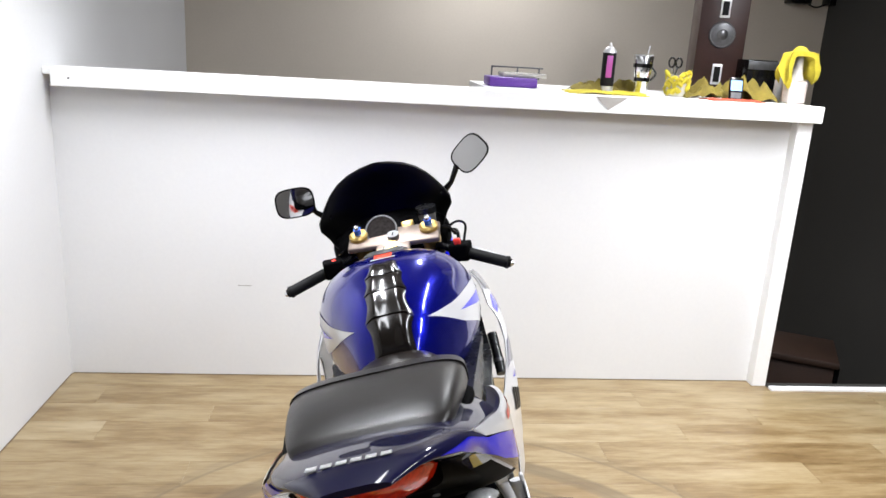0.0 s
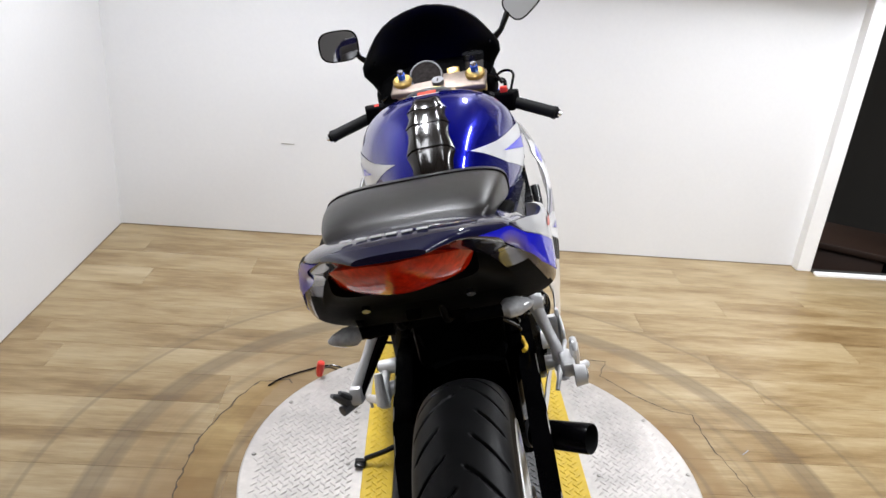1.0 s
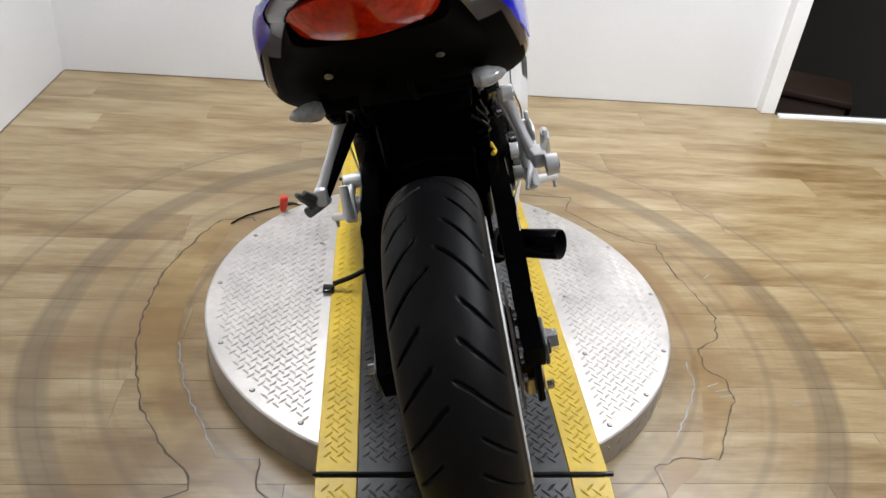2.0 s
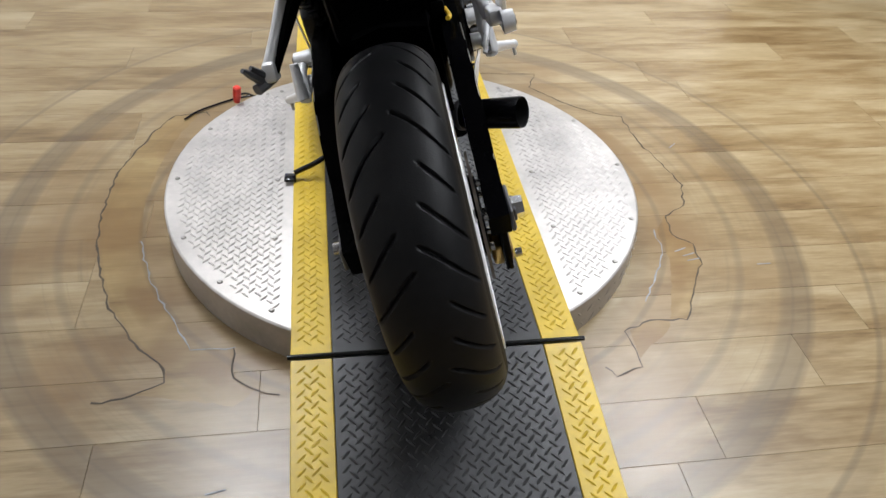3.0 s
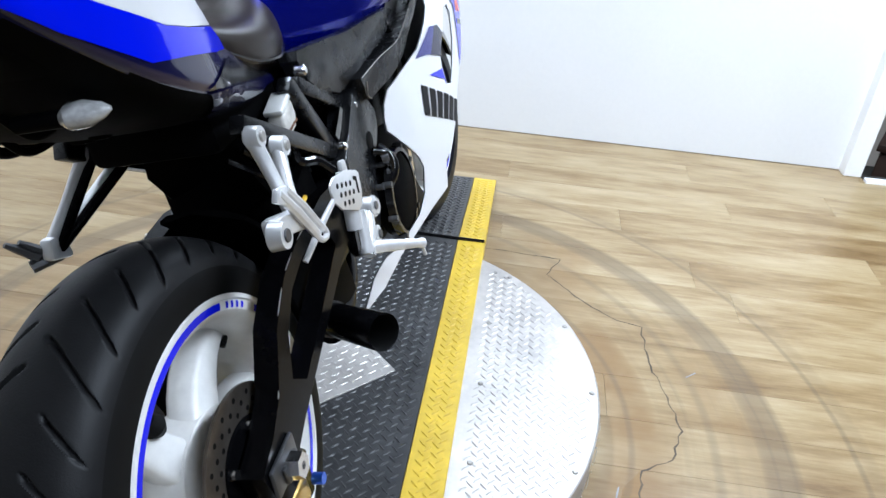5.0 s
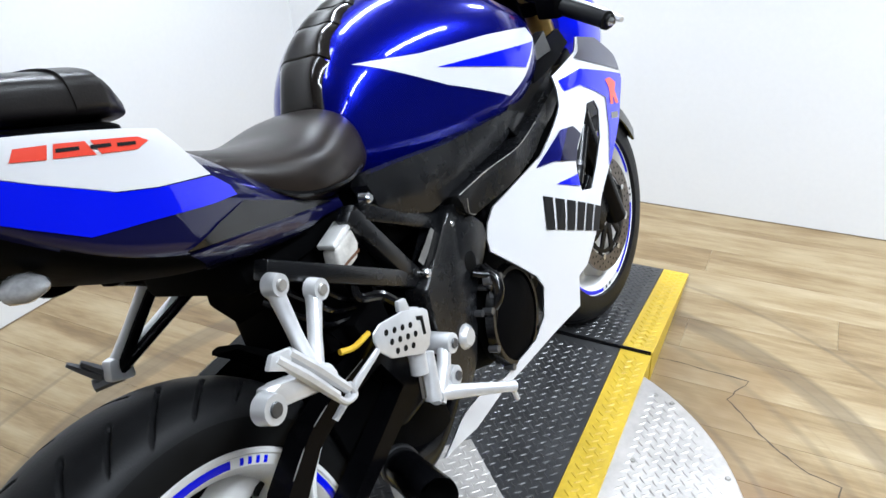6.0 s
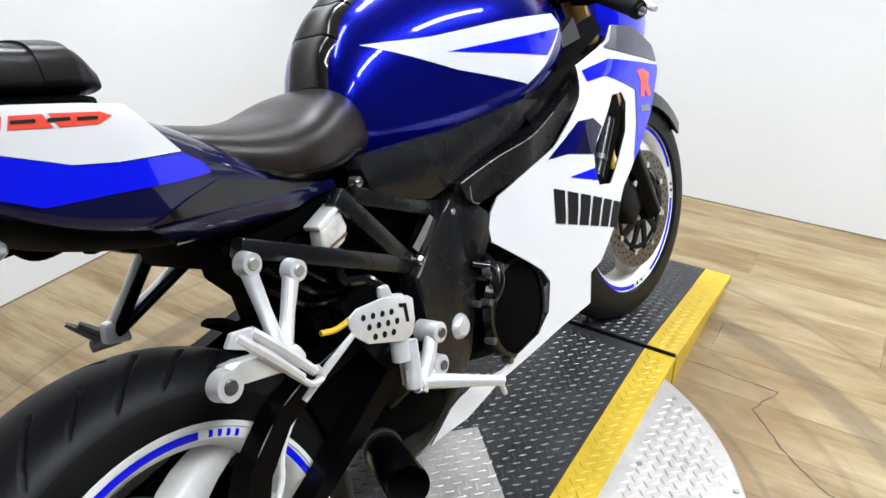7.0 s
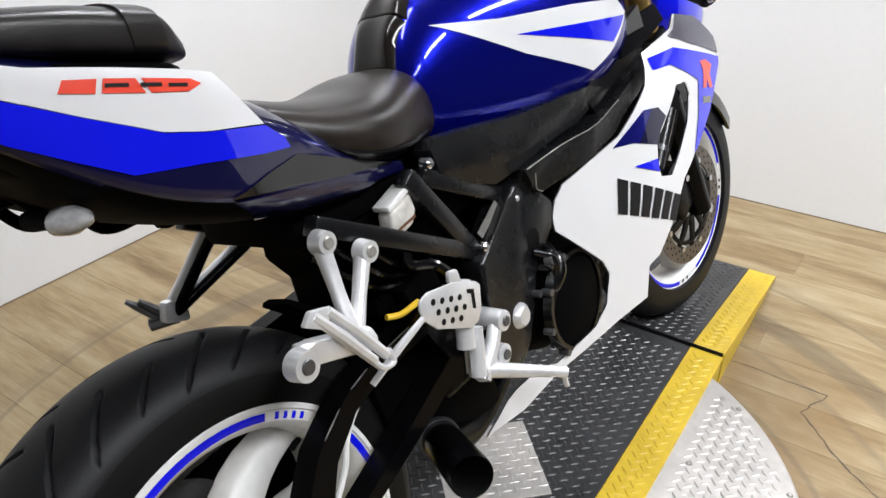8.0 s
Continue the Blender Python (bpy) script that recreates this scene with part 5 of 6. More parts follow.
for x, v, w, r in ((-0.05, 0.16, 0.748, 0.018), (0.02, 0.10, 0.768, 0.014), (-0.07, 0.05, 0.795, 0.012), (0.04, 0.0, 0.818, 0.016), (-0.02, -0.04, 0.846, 0.012)):
    bp("undertail_lug", box(x - r, x + r, v - r, v + r, w - 0.012, w + 0.02, 0.005), M_PLASTIC)
for x in (-0.072, 0.067):
    bp("bracket_bolt", tube([(x, -0.085, 0.895), (x, -0.10, 0.885)], 0.006, 8), M_CHROME)
for s in (1, -1):
    sig = bp("turn_signal", shifted(loft([[(r * math.cos(2 * math.pi * k / 16), x, r * 0.75 * math.sin(2 * math.pi * k / 16)) for k in range(16)] for x, r in ((0, 0.011), (0.008, 0.018), (0.024, 0.0175), (0.040, 0.010), (0.047, 0.003))]), Matrix.Translation((s * 0.100, -0.046, 0.825)) @ Matrix.Rotation(radians(-90 * s + 12), 4, "Z")), M_LENS, None, "clear-lens turn signal")
    bp("signal_stalk", tube([(s * 0.05, -0.050, 0.826), (s * 0.102, -0.047, 0.825)], 0.009, 10), M_PLASTIC, sig)

# knee covers beside the seat and tank
KNEE = [(0.440, 0.740), (0.428, 0.728), (0.430, 0.696), (0.480, 0.662), (0.545, 0.634), (0.592, 0.640), (0.68, 0.655), (0.756, 0.662), (0.87, 0.690), (0.80, 0.712), (0.70, 0.716), (0.62, 0.718), (0.52, 0.731)]


def knee_u(v, w):
    f = max(0.0, min(1.0, (v - 0.43) / 0.35))
    ridge = 0.700 - 0.10 * max(0.0, v - 0.45) + 0.25 * max(0.0, v - 0.62)
    return 0.148 + 0.045 * f - (0.25 * (w - ridge) if w > ridge else 0.22 * (ridge - w))


for s in (1, -1):
    bp("knee_cover", sheet(KNEE, knee_u, 0.03, side=s, step=0.014), M_FRAME, None, "black side cover under the tank")
    bp("inner_cover", sheet([(0.78, 0.70), (0.95, 0.775), (1.04, 0.80), (1.06, 0.74), (0.97, 0.68), (0.83, 0.645)], lambda v, w: 0.188, 0.02, side=s), M_GLOSSBLACK)


def fair_u(v, w):
    u = 0.268 - 0.0092 * math.log(1 + math.exp((0.90 - v) / 0.04))
    if w < 0.50:
        u -= 0.08 * (0.50 - w)
    turn_in = 0.70 - v - 0.25 * max(0.0, w - 0.50)
    if turn_in > 0 and w > 0.44:
        u -= 0.06 * turn_in * min(1.0, (w - 0.44) / 0.05)
    if w > 0.63:
        u -= 3.4 * (w - 0.63) ** 2
    if v > 1.03:
        u -= 0.13 * (min(v, 1.7) - 1.03) ** 1.5
    return u


FAIR = [(0.936, 0.73), (1.088, 0.741), (1.156, 0.758), (1.227, 0.738), (1.255, 0.688), (1.234, 0.637), (1.144, 0.568), (1.05, 0.523), (0.971, 0.483), (0.912, 0.416), (0.862, 0.375), (0.828, 0.368), (0.816, 0.309), (0.731, 0.305), (0.636, 0.295), (0.569, 0.29), (0.486, 0.268), (0.427, 0.269), (0.407, 0.267), (0.435, 0.286), (0.458, 0.304), (0.48, 0.312), (0.515, 0.317), (0.575, 0.306), (0.639, 0.316), (0.673, 0.322), (0.706, 0.349), (0.72, 0.403), (0.705, 0.433), (0.662, 0.478), (0.611, 0.530), (0.611, 0.553), (0.621, 0.577), (0.642, 0.597), (0.700, 0.61), (0.786, 0.627), (0.891, 0.683), (0.916, 0.707)]
FAIR_HOLE = [(0.985, 0.657), (1.026, 0.652), (1.037, 0.626), (1.016, 0.578), (0.965, 0.535), (0.925, 0.506), (0.884, 0.519), (0.879, 0.544), (0.885, 0.584), (0.928, 0.616)]
for s in (1, -1):
    fairing = soften(bp("side_fairing", sheet(FAIR, fair_u, 0.005, FAIR_HOLE, side=s, step=0.017), M_WHITE, None, "white side fairing with blue graphics"), fair_u, s)
    for paint, shape in ((M_SLATE, [(1.052, 0.735), (1.095, 0.739), (1.156, 0.758), (1.227, 0.738), (1.255, 0.688), (1.241, 0.656), (1.111, 0.707)]),
                         (M_ROYAL, [(0.934, 0.72), (1.038, 0.715), (1.239, 0.649), (1.234, 0.637), (1.144, 0.568), (1.05, 0.523), (1.025, 0.514), (1.068, 0.579), (1.087, 0.639), (0.994, 0.693), (0.929, 0.7)]),
                         (M_ROYAL, [(0.807, 0.565), (0.878, 0.555), (0.878, 0.531)]),
                         (M_BLUE, [(0.798, 0.628), (0.855, 0.649), (0.8792, 0.6446), (0.8315, 0.5985), (0.814, 0.605), (0.761, 0.614)]),
                         (M_NAVY, [(0.8792, 0.6446), (0.899, 0.641), (0.922, 0.618), (0.898, 0.6), (0.884, 0.579), (0.8315, 0.5985)])):
        soften(bp("fairing_graphic", sheet(shape, fair_u, 0.0, lift=0.0019, side=s, step=0.012), paint, fairing, "dark paint panel" if paint in (M_NAVY, M_SLATE) else "blue paint panel"), fair_u, s)
    # the word on the panel, as plain black bars
    for k in range(6):
        f0, f1 = k / 6 + 0.012, (k + 1) / 6 - 0.022
        at = lambda f, top: ((0.759 + 0.194 * f, 0.563 - 0.107 * f) if top else (0.748 + 0.179 * f, 0.503 - 0.088 * f))
        bp("lettering_bar", sheet([at(f0, 1), at(f1, 1), at(f1, 0), at(f0, 0)], fair_u, 0.0, lift=0.0016, side=s, step=0.010), M_BLACKDECAL, fairing, "black lettering bar")
    bp("emblem_bar", sheet([(1.100, 0.603), (1.150, 0.590), (1.146, 0.578), (1.096, 0.591)], fair_u, 0.0, lift=0.0028, side=s, step=0.010), M_STEELD, fairing, "grey bar under the emblem")
    bp("red_emblem", sheet([(1.118, 0.668), (1.150, 0.664), (1.178, 0.646), (1.158, 0.634), (1.168, 0.604), (1.146, 0.608), (1.136, 0.628), (1.128, 0.613), (1.106, 0.618), (1.122, 0.650)], fair_u, 0.0, lift=0.0028, side=s, step=0.010), M_REDDECAL, fairing, "red emblem shape")
    bp("inner_panel", sheet([(0.90, 0.730), (1.02, 0.738), (1.15, 0.752), (1.18, 0.780), (1.10, 0.778), (1.00, 0.762), (0.94, 0.748)], lambda v, w: fair_u(v, 0.74) - 0.018 - 0.9 * (w - 0.735), 0.006, side=s), M_PLASTIC, None, "black inner panel beside the forks")
    bp("duct_panel", sheet([(0.86, 0.67), (1.14, 0.69), (1.16, 0.57), (1.0, 0.45), (0.86, 0.46)], lambda v, w: fair_u(v, w) - 0.065, 0.01, side=s), M_PLASTIC, None, "black duct behind the fairing opening")
    bp("duct_pipe", tube([(s * 0.226, 1.03, 0.60), (s * 0.226, 0.94, 0.515)], 0.014, 14), M_FRAME)
    bp("duct_ring", tube([(s * 0.226, 0.972, 0.545), (s * 0.226, 0.964, 0.5375)], 0.0155, 14), M_GREYMETAL)
# nose of the fairing, windscreen
NV = (1.22, 1.25, 1.30, 1.38, 1.48, 1.56, 1.60)
bp("nose_cowl", body(NV, (0.89, 0.90, 0.905, 0.89, 0.84, 0.76, 0.70), (0.70, 0.68, 0.66, 0.64, 0.62, 0.62, 0.64), (0.150, 0.175, 0.185, 0.18, 0.150, 0.10, 0.03), 2.8, 0.5), M_ROYAL, None, "blue nose fairing")


def screen():
    rings = []
    ws = (0.90, 0.93, 0.955, 0.98, 1.005, 1.03, 1.055, 1.078, 1.095, 1.106, 1.112)
    hs = (0.165, 0.180, 0.200, 0.200, 0.185, 0.168, 0.148, 0.122, 0.090, 0.055, 0.020)
    for k, (w, half) in enumerate(zip(ws, hs)):
        f = k / 10
        back, front = 1.215 + 0.05 * f, 1.49 - 0.19 * f ** 1.1
        ring = []
        for q in range(25):
            a = math.pi * q / 24
            ring.append((half * math.cos(a), back + (front - back) * math.sin(a) ** 0.8, w))
        ring += [(x * 0.985, y - 0.004, z - 0.001) for x, y, z in ring[::-1]]
        rings.append(ring)
    return loft(rings)


bp("windscreen", screen(), M_SCREENTINT, None, "black tinted windscreen")
bp("dash_shroud", body((1.205, 1.22, 1.26, 1.36), (0.90, 0.925, 0.945, 0.94), (0.80, 0.80, 0.80, 0.80), (0.16, 0.17, 0.18, 0.14), 3.0, 0.5), M_PLASTIC, None, "black dashboard shroud")
for s, c, tilt, turn in ((-1, (-0.268, 1.32, 1.042), 4, 8), (1, (0.288, 1.32, 1.072), -38, -14)):
    m = Matrix.Translation(c) @ Matrix.Rotation(radians(turn), 4, "Z") @ Matrix.Rotation(radians(tilt), 4, "Y") @ Matrix.Rotation(radians(-11 if s > 0 else -3), 4, "X")
    rings = []
    for y, k in ((0.028, 0.55), (0.02, 0.9), (0.004, 1.0), (-0.003, 1.0), (-0.003, 0.93)):
        rings.append([(0.060 * k * math.copysign(abs(math.cos(a)) ** 0.62, math.cos(a)), y, 0.046 * k * math.copysign(abs(math.sin(a)) ** 0.62, math.sin(a))) for a in (2 * math.pi * q / 32 for q in range(32))])
    mirror = bp("mirror", shifted(loft(rings), m), M_GLOSSBLACK, None, "black rear-view mirror")
    glass = bmesh.new()
    glass.faces.new([glass.verts.new((0.055 * math.copysign(abs(math.cos(a)) ** 0.62, math.cos(a)), -0.0036, 0.042 * math.copysign(abs(math.sin(a)) ** 0.62, math.sin(a)))) for a in (2 * math.pi * q / 32 for q in range(32))])
    bp("mirror_glass", shifted(glass, m), M_MIRROR, mirror, "mirror glass", smooth=False)
    bp("mirror_stem", tube([(s * 0.18, 1.34, 0.965), (s * 0.215, 1.335, 0.995), (c[0] - s * 0.045, 1.335, c[2] - 0.03)], [0.012, 0.008, 0.010], 10), M_GLOSSBLACK, mirror)

# ---- steering: clamp, forks, grips, front wheel ----
def sp(name, bm, material, parent=None, label="", smooth=True):
    return bp(name, shifted(bm, TURN), material, parent, label, smooth)


tilt = Matrix.Translation((0, 1.115, 0.895)) @ Matrix.Rotation(RAKE, 4, "X")
clamp = sp("top_clamp", shifted(join_bm(box(-0.135, 0.135, 0.004, 0.086, -0.012, 0.006, 0.006, 3), box(-0.050, 0.050, -0.035, 0.030, -0.012, 0.005, 0.006, 3)), tilt), M_CLAMP, None, "brushed alloy top clamp")
sp("steering_nut", shifted(tube([(0, -0.022, 0.006), (0, -0.022, 0.022)], 0.021, 6), tilt), M_GOLD, clamp, "gold steering nut")
sp("nut_washer", shifted(tube([(0, -0.022, 0.006), (0, -0.022, 0.012)], 0.026, 24), tilt), M_CHROME, clamp)
FD = Vector((0, math.sin(RAKE), -math.cos(RAKE)))
for s in (1, -1):
    top = Vector((s * 0.104, 1.172, 0.905))
    fork = sp("fork_leg", tube([top + FD * 0.02, top + FD * 0.40], 0.026, 20), M_GOLD, None, "gold front fork tube")
    sp("fork_slider", tube([top + FD * 0.36, top + FD * 0.40, top + FD * 0.70], [0.031, 0.030, 0.029], 20), M_SATIN, fork, "black fork slider")
    sp("fork_cap", tube([top + FD * 0.03, top - FD * 0.026, top - FD * 0.031], [0.028, 0.028, 0.022], 24), M_GOLD, fork, "gold fork cap")
    sp("fork_adjuster", tube([top - FD * 0.028, top - FD * 0.046], 0.0115, 6), M_ANOBLUE, fork, "blue fork adjuster")
    sp("adjuster_screw", tube([top - FD * 0.046, top - FD * 0.056], 0.008, 10), M_CHROME, fork)
    # clip-on bar, grip, switches, lever
    a, b = Vector((s * 0.12, 1.155, 0.868)), Vector((s * 0.327, 1.085, 0.805))
    grip = sp("handlebar", tube([a, b], 0.011, 14), M_SATIN, None, "black clip-on handlebar")
    g = b - a
    pts = [a + g * f for f in (0.45, 0.46, 0.92, 0.93, 0.965, 0.97, 1.0)]
    sp("grip", tube(pts, [0.014, 0.0165, 0.0165, 0.018, 0.018, 0.013, 0.012], 18), M_SIDEWALL, grip, "black rubber grip")
    sp("bar_end", tube([b, b + g * 0.035], [0.009, 0.004], 10), M_CHROME, grip)
    sp("switch_box", shifted(box(-0.030, 0.028, -0.024, 0.026, -0.026, 0.026, 0.007, 3), Matrix.Translation(a + g * 0.33) @ Matrix.Rotation(radians(-s * 17), 4, "Z")), M_PLASTIC, grip, "black switch housing")
    sp("red_switch", shifted(box(-0.010, 0.010, -0.007, 0.007, 0.0, 0.018, 0.003), Matrix.Translation(a + g * 0.30 + Vector((0, -0.012, 0.022)))), M_REDPLASTIC, grip, "red switch") if s > 0 else sp("red_switch", tube([a + g * 0.30 + Vector((0, -0.008, 0.018)), a + g * 0.30 + Vector((0, -0.010, 0.026))], 0.007, 10), M_REDPLASTIC, grip, "red button")
    sp("clamp_ring", tube([top + FD * 0.045, top + FD * 0.075], 0.034, 20), M_SATIN, grip)
    sp("lever", tube(bend([a + g * 0.30 + Vector((0, 0.035, 0.0)), a + g * 0.5 + Vector((0, 0.06, -0.004)), a + g * 0.95 + Vector((s * 0.01, 0.045, -0.01))]), [0.008] * 12 + [0.006], 8), M_SILVER, grip, "silver lever")
    sp("perch", shifted(box(-0.02, 0.02, -0.01, 0.03, -0.012, 0.012, 0.005), Matrix.Translation(a + g * 0.22 + Vector((0, 0.02, 0)))), M_SATIN, grip)
res = sp("fluid_cup", tube([(0.098, 1.222, 0.90), (0.098, 1.220, 0.945), (0.098, 1.219, 0.955)], [0.024, 0.027, 0.027], 24), M_SMOKE, None, "smoked brake fluid cup")
sp("cup_lid", tube([(0.098, 1.219, 0.955), (0.098, 1.218, 0.972)], 0.031, 24), M_FRAME, res)
gauge = bp("tachometer", shifted(tube([(0, 0, 0), (0, 0, 0.03)], 0.048, 32), Matrix.Translation((-0.02, 1.20, 0.915)) @ Matrix.Rotation(radians(52), 4, "X")), M_GLOSSBLACK, None, "round tachometer")
bp("dial", shifted(tube([(0, 0, 0.0302), (0, 0, 0.0312)], 0.042, 32), Matrix.Translation((-0.02, 1.20, 0.915)) @ Matrix.Rotation(radians(52), 4, "X")), M_GAUGE, gauge)
bp("dial_ring", shifted(lathe([(0.031, 0.042), (0.033, 0.0435), (0.033, 0.0465), (0.031, 0.0475)], 0, 0, 40), Matrix.Translation((-0.02, 1.20, 0.915)) @ Matrix.Rotation(radians(52), 4, "X") @ Matrix.Rotation(radians(-90), 4, "Y")), M_GREYMETAL, gauge)
bp("display", shifted(box(-0.018, 0.018, -0.016, 0.016, 0, 0.012, 0.003), Matrix.Translation((0.058, 1.195, 0.92)) @ Matrix.Rotation(radians(50), 4, "X")), M_GOLD, None, "pale display window")
ign = sp("ignition_lock", shifted(tube([(0, 0.035, 0), (0, 0.035, 0.018)], 0.017, 20), tilt), M_GREYMETAL, None, "ignition lock")
sp("key_slot", shifted(box(-0.002, 0.002, 0.028, 0.042, 0.018, 0.0188), tilt), M_SIDEWALL, ign)
sp("lower_clamp", shifted(box(-0.135, 0.135, -0.03, 0.05, -0.02, 0.02, 0.01), Matrix.Translation(Vector((0, 1.15, 0.90)) + FD * 0.21) @ Matrix.Rotation(RAKE, 4, "X")), M_SATIN)

for name, r, pts in (("clutch_cable", 0.0045, ((-0.175, 1.17, 0.875), (-0.13, 1.235, 0.885), (-0.06, 1.26, 0.86), (0.02, 1.25, 0.80))),
                     ("brake_hose", 0.0055, ((0.185, 1.165, 0.87), (0.17, 1.235, 0.885), (0.09, 1.265, 0.86), (0.03, 1.25, 0.80))),
                     ("cup_hose", 0.0050, ((0.120, 1.222, 0.905), (0.155, 1.215, 0.900), (0.175, 1.19, 0.885))),
                     ("throttle_cable", 0.0040, ((0.20, 1.150, 0.872), (0.205, 1.21, 0.905), (0.165, 1.255, 0.90), (0.10, 1.26, 0.84))),
                     ("switch_wire", 0.0040, ((-0.17, 1.135, 0.855), (-0.13, 1.13, 0.83), (-0.06, 1.16, 0.82)))):
    sp(name, tube(bend(pts), r, 8), M_GLOSSBLACK, None, "black cable at the handlebar")
FV, FW = 1.425, 0.25
fwheel = sp("front_wheel", rim_bm(FV, FW, 0.05, 0.228), M_RIM, None, "white painted cast front wheel")
sp("hub", lathe([(0.06, 0.015), (0.06, 0.035), (-0.06, 0.035), (-0.06, 0.015)], FV, FW, 32), M_RIM, fwheel)
for a in (40, 160, 280):
    sp("spoke", spoke(radians(a), FV, FW, 0.028, 0.198, 0.022, 0.026, 0.024, 0.046), M_RIM, fwheel)
sp("tyre", tyre(0.302, 0.222, 0.062, FV, FW, 24, 0.8, 300, 36), M_RUBBER, fwheel, "black front tyre")
for a0, a1 in ((10, 70), (95, 165), (190, 260), (285, 345)):
    sp("rim_stripe", arc_band(0.0492, 0.2095, 0.2195, radians(a0), radians(a1), FV, FW), M_ROYAL, fwheel, "blue rim stripe")
for a in (74, 78, 82, 86, 170, 175, 180, 264, 270, 350, 355):
    sp("rim_mark", arc_band(0.0492, 0.2095, 0.2195, radians(a), radians(a + 2.2), FV, FW, 4), M_BLACKDECAL, fwheel)
for s in (1, -1):
    sp("brake_disc", disc_bm(s * 0.072, FV, FW, 0.112, 0.152), M_BRASSDISC, fwheel, "drilled brake disc")
    sp("disc_holes", hole_dots(s * 0.0748, FV, FW, (0.122, 0.132, 0.142), 26, 0.0035), M_SIDEWALL, fwheel)
    sp("disc_carrier", disc_bm(s * 0.071, FV, FW, 0.094, 0.104, 0.006), M_SATIN, fwheel, "black brake disc carrier")
    for a in range(18, 378, 36):
        sp("carrier_arm", spoke(radians(a), FV, FW, 0.030, 0.114, 0.003, 0.003, 0.013, 0.009, radians(14), s * 0.071, s * 0.071), M_SATIN, fwheel)
    sp("front_caliper", shifted(box(-0.022, 0.022, -0.04, 0.04, -0.075, 0.075, 0.01, 3), Matrix.Translation((s * 0.095, FV - 0.115, FW + 0.085)) @ Matrix.Rotation(radians(35), 4, "X")), M_SATIN, None, "black brake caliper")
    sp("caliper_bolt", tube([(s * 0.117, FV - 0.09, FW + 0.11), (s * 0.123, FV - 0.09, FW + 0.11)], 0.008, 8), M_CHROME)
    sp("brake_line", tube(bend([(s * 0.09, FV - 0.13, FW + 0.16), (s * 0.11, FV - 0.16, FW + 0.27), (s * 0.08, 1.20, 0.66)]), 0.006, 8), M_YCABLE if s > 0 else M_GLOSSBLACK)
    for side_bolt in range(8):
        a = 2 * math.pi * side_bolt / 8 + 0.3
        sp("disc_bolt", tube([(s * 0.073, FV + 0.115 * math.cos(a), FW + 0.115 * math.sin(a)), (s * 0.079, FV + 0.115 * math.cos(a), FW + 0.115 * math.sin(a))], 0.008, 8), M_CHROME, fwheel)
sp("front_axle", rod((-0.13, FV, FW), (0.13, FV, FW), 0.011), M_CHROME)
sp("front_fender", loft([[(x, FV + (0.318 + t) * math.cos(radians(a)), FW + (0.318 + t) * math.sin(radians(a))) for x, t in ((-0.075, -0.05), (-0.06, -0.01), (-0.025, 0.006), (0.025, 0.006), (0.06, -0.01), (0.075, -0.05), (0.07, -0.052), (0, 0.0), (-0.07, -0.052))] for a in range(28, 150, 8)]), M_GLOSSBLACK, None, "black front mudguard")


# ---- things on the counter ----
TOPZ = CAP - 0.002
M_PURPLE = surface("purple_plastic", (0.10, 0.03, 0.26), rough=0.4, var=0.15)
M_YCLOTH = surface("yellow_cloth", (0.44, 0.36, 0.02), rough=0.9, var=0.2, scale=20, bump=0.4, bscale=300)
M_OLIVE = surface("olive_cloth", (0.17, 0.13, 0.018), rough=0.9, var=0.3, scale=20, bump=0.4, bscale=300)
M_WALNUT = surface("walnut_veneer", (0.022, 0.007, 0.005), rough=0.4, var=0.35, scale=9)
M_PINK = surface("magenta_label", (0.36, 0.07, 0.30), rough=0.4)
M_CLEAR = surface("clear_plastic_tub", (0.40, 0.38, 0.35), rough=0.2, var=0.1)
M_PALEPINK = surface("pale_pink_liquid", (0.46, 0.40, 0.37), rough=0.3, var=0.1)


def screen_material():
    m, nt, p = nodes_of("lit_screen")
    p.inputs["Base Color"].default_value = (0.1, 0.2, 0.5, 1)
    p.inputs["Emission Color"].default_value = (0.35, 0.6, 1.0, 1)
    p.inputs["Emission Strength"].default_value = 0.9
    return m


M_SCREEN = screen_material()


def crumple(name, x, y, wx, wy, h, seed, material, label, rot=0.0, drape=0.0):
    """A crumpled cloth: a folded sheet of uneven height that rests on the top."""
    rs = random.Random(seed)
    bm = bmesh.new()
    n = 14
    grid = []
    off = Vector((rs.uniform(0, 50), rs.uniform(0, 50), 0))
    for i in range(n + 1):
        row = []
        for j in range(n + 1):
            a, b = i / n * 2 - 1, j / n * 2 - 1
            z = noise.noise(Vector((a * 1.6, b * 1.6, 0)) + off) * 0.9 + 0.4 + 0.35 * noise.noise(Vector((a * 4, b * 4, 3)) + off)
            z = max(0.02, z) * max(0.0, 1 - (a * a + b * b) * 0.55) * h + 0.003
            px, py = a * wx * (1 + 0.15 * noise.noise(Vector((b * 3, 7, 0)) + off)), b * wy * (1 + 0.15 * noise.noise(Vector((a * 3, 9, 0)) + off))
            row.append(bm.verts.new((px, py, z)))
        grid.append(row)
    for i in range(n):
        for j in range(n):
            bm.faces.new((grid[i][j], grid[i + 1][j], grid[i + 1][j + 1], grid[i][j + 1]))
    ret = bmesh.ops.extrude_face_region(bm, geom=bm.faces[:])
    for g in ret["geom"]:
        if isinstance(g, bmesh.types.BMVert):
            g.co.z -= 0.0025
    ob = link(name, bm, material)
    ob.matrix_world = pose(x, y, TOPZ, 0, 0, rot)
    return tagged(ob, label, "cloth")


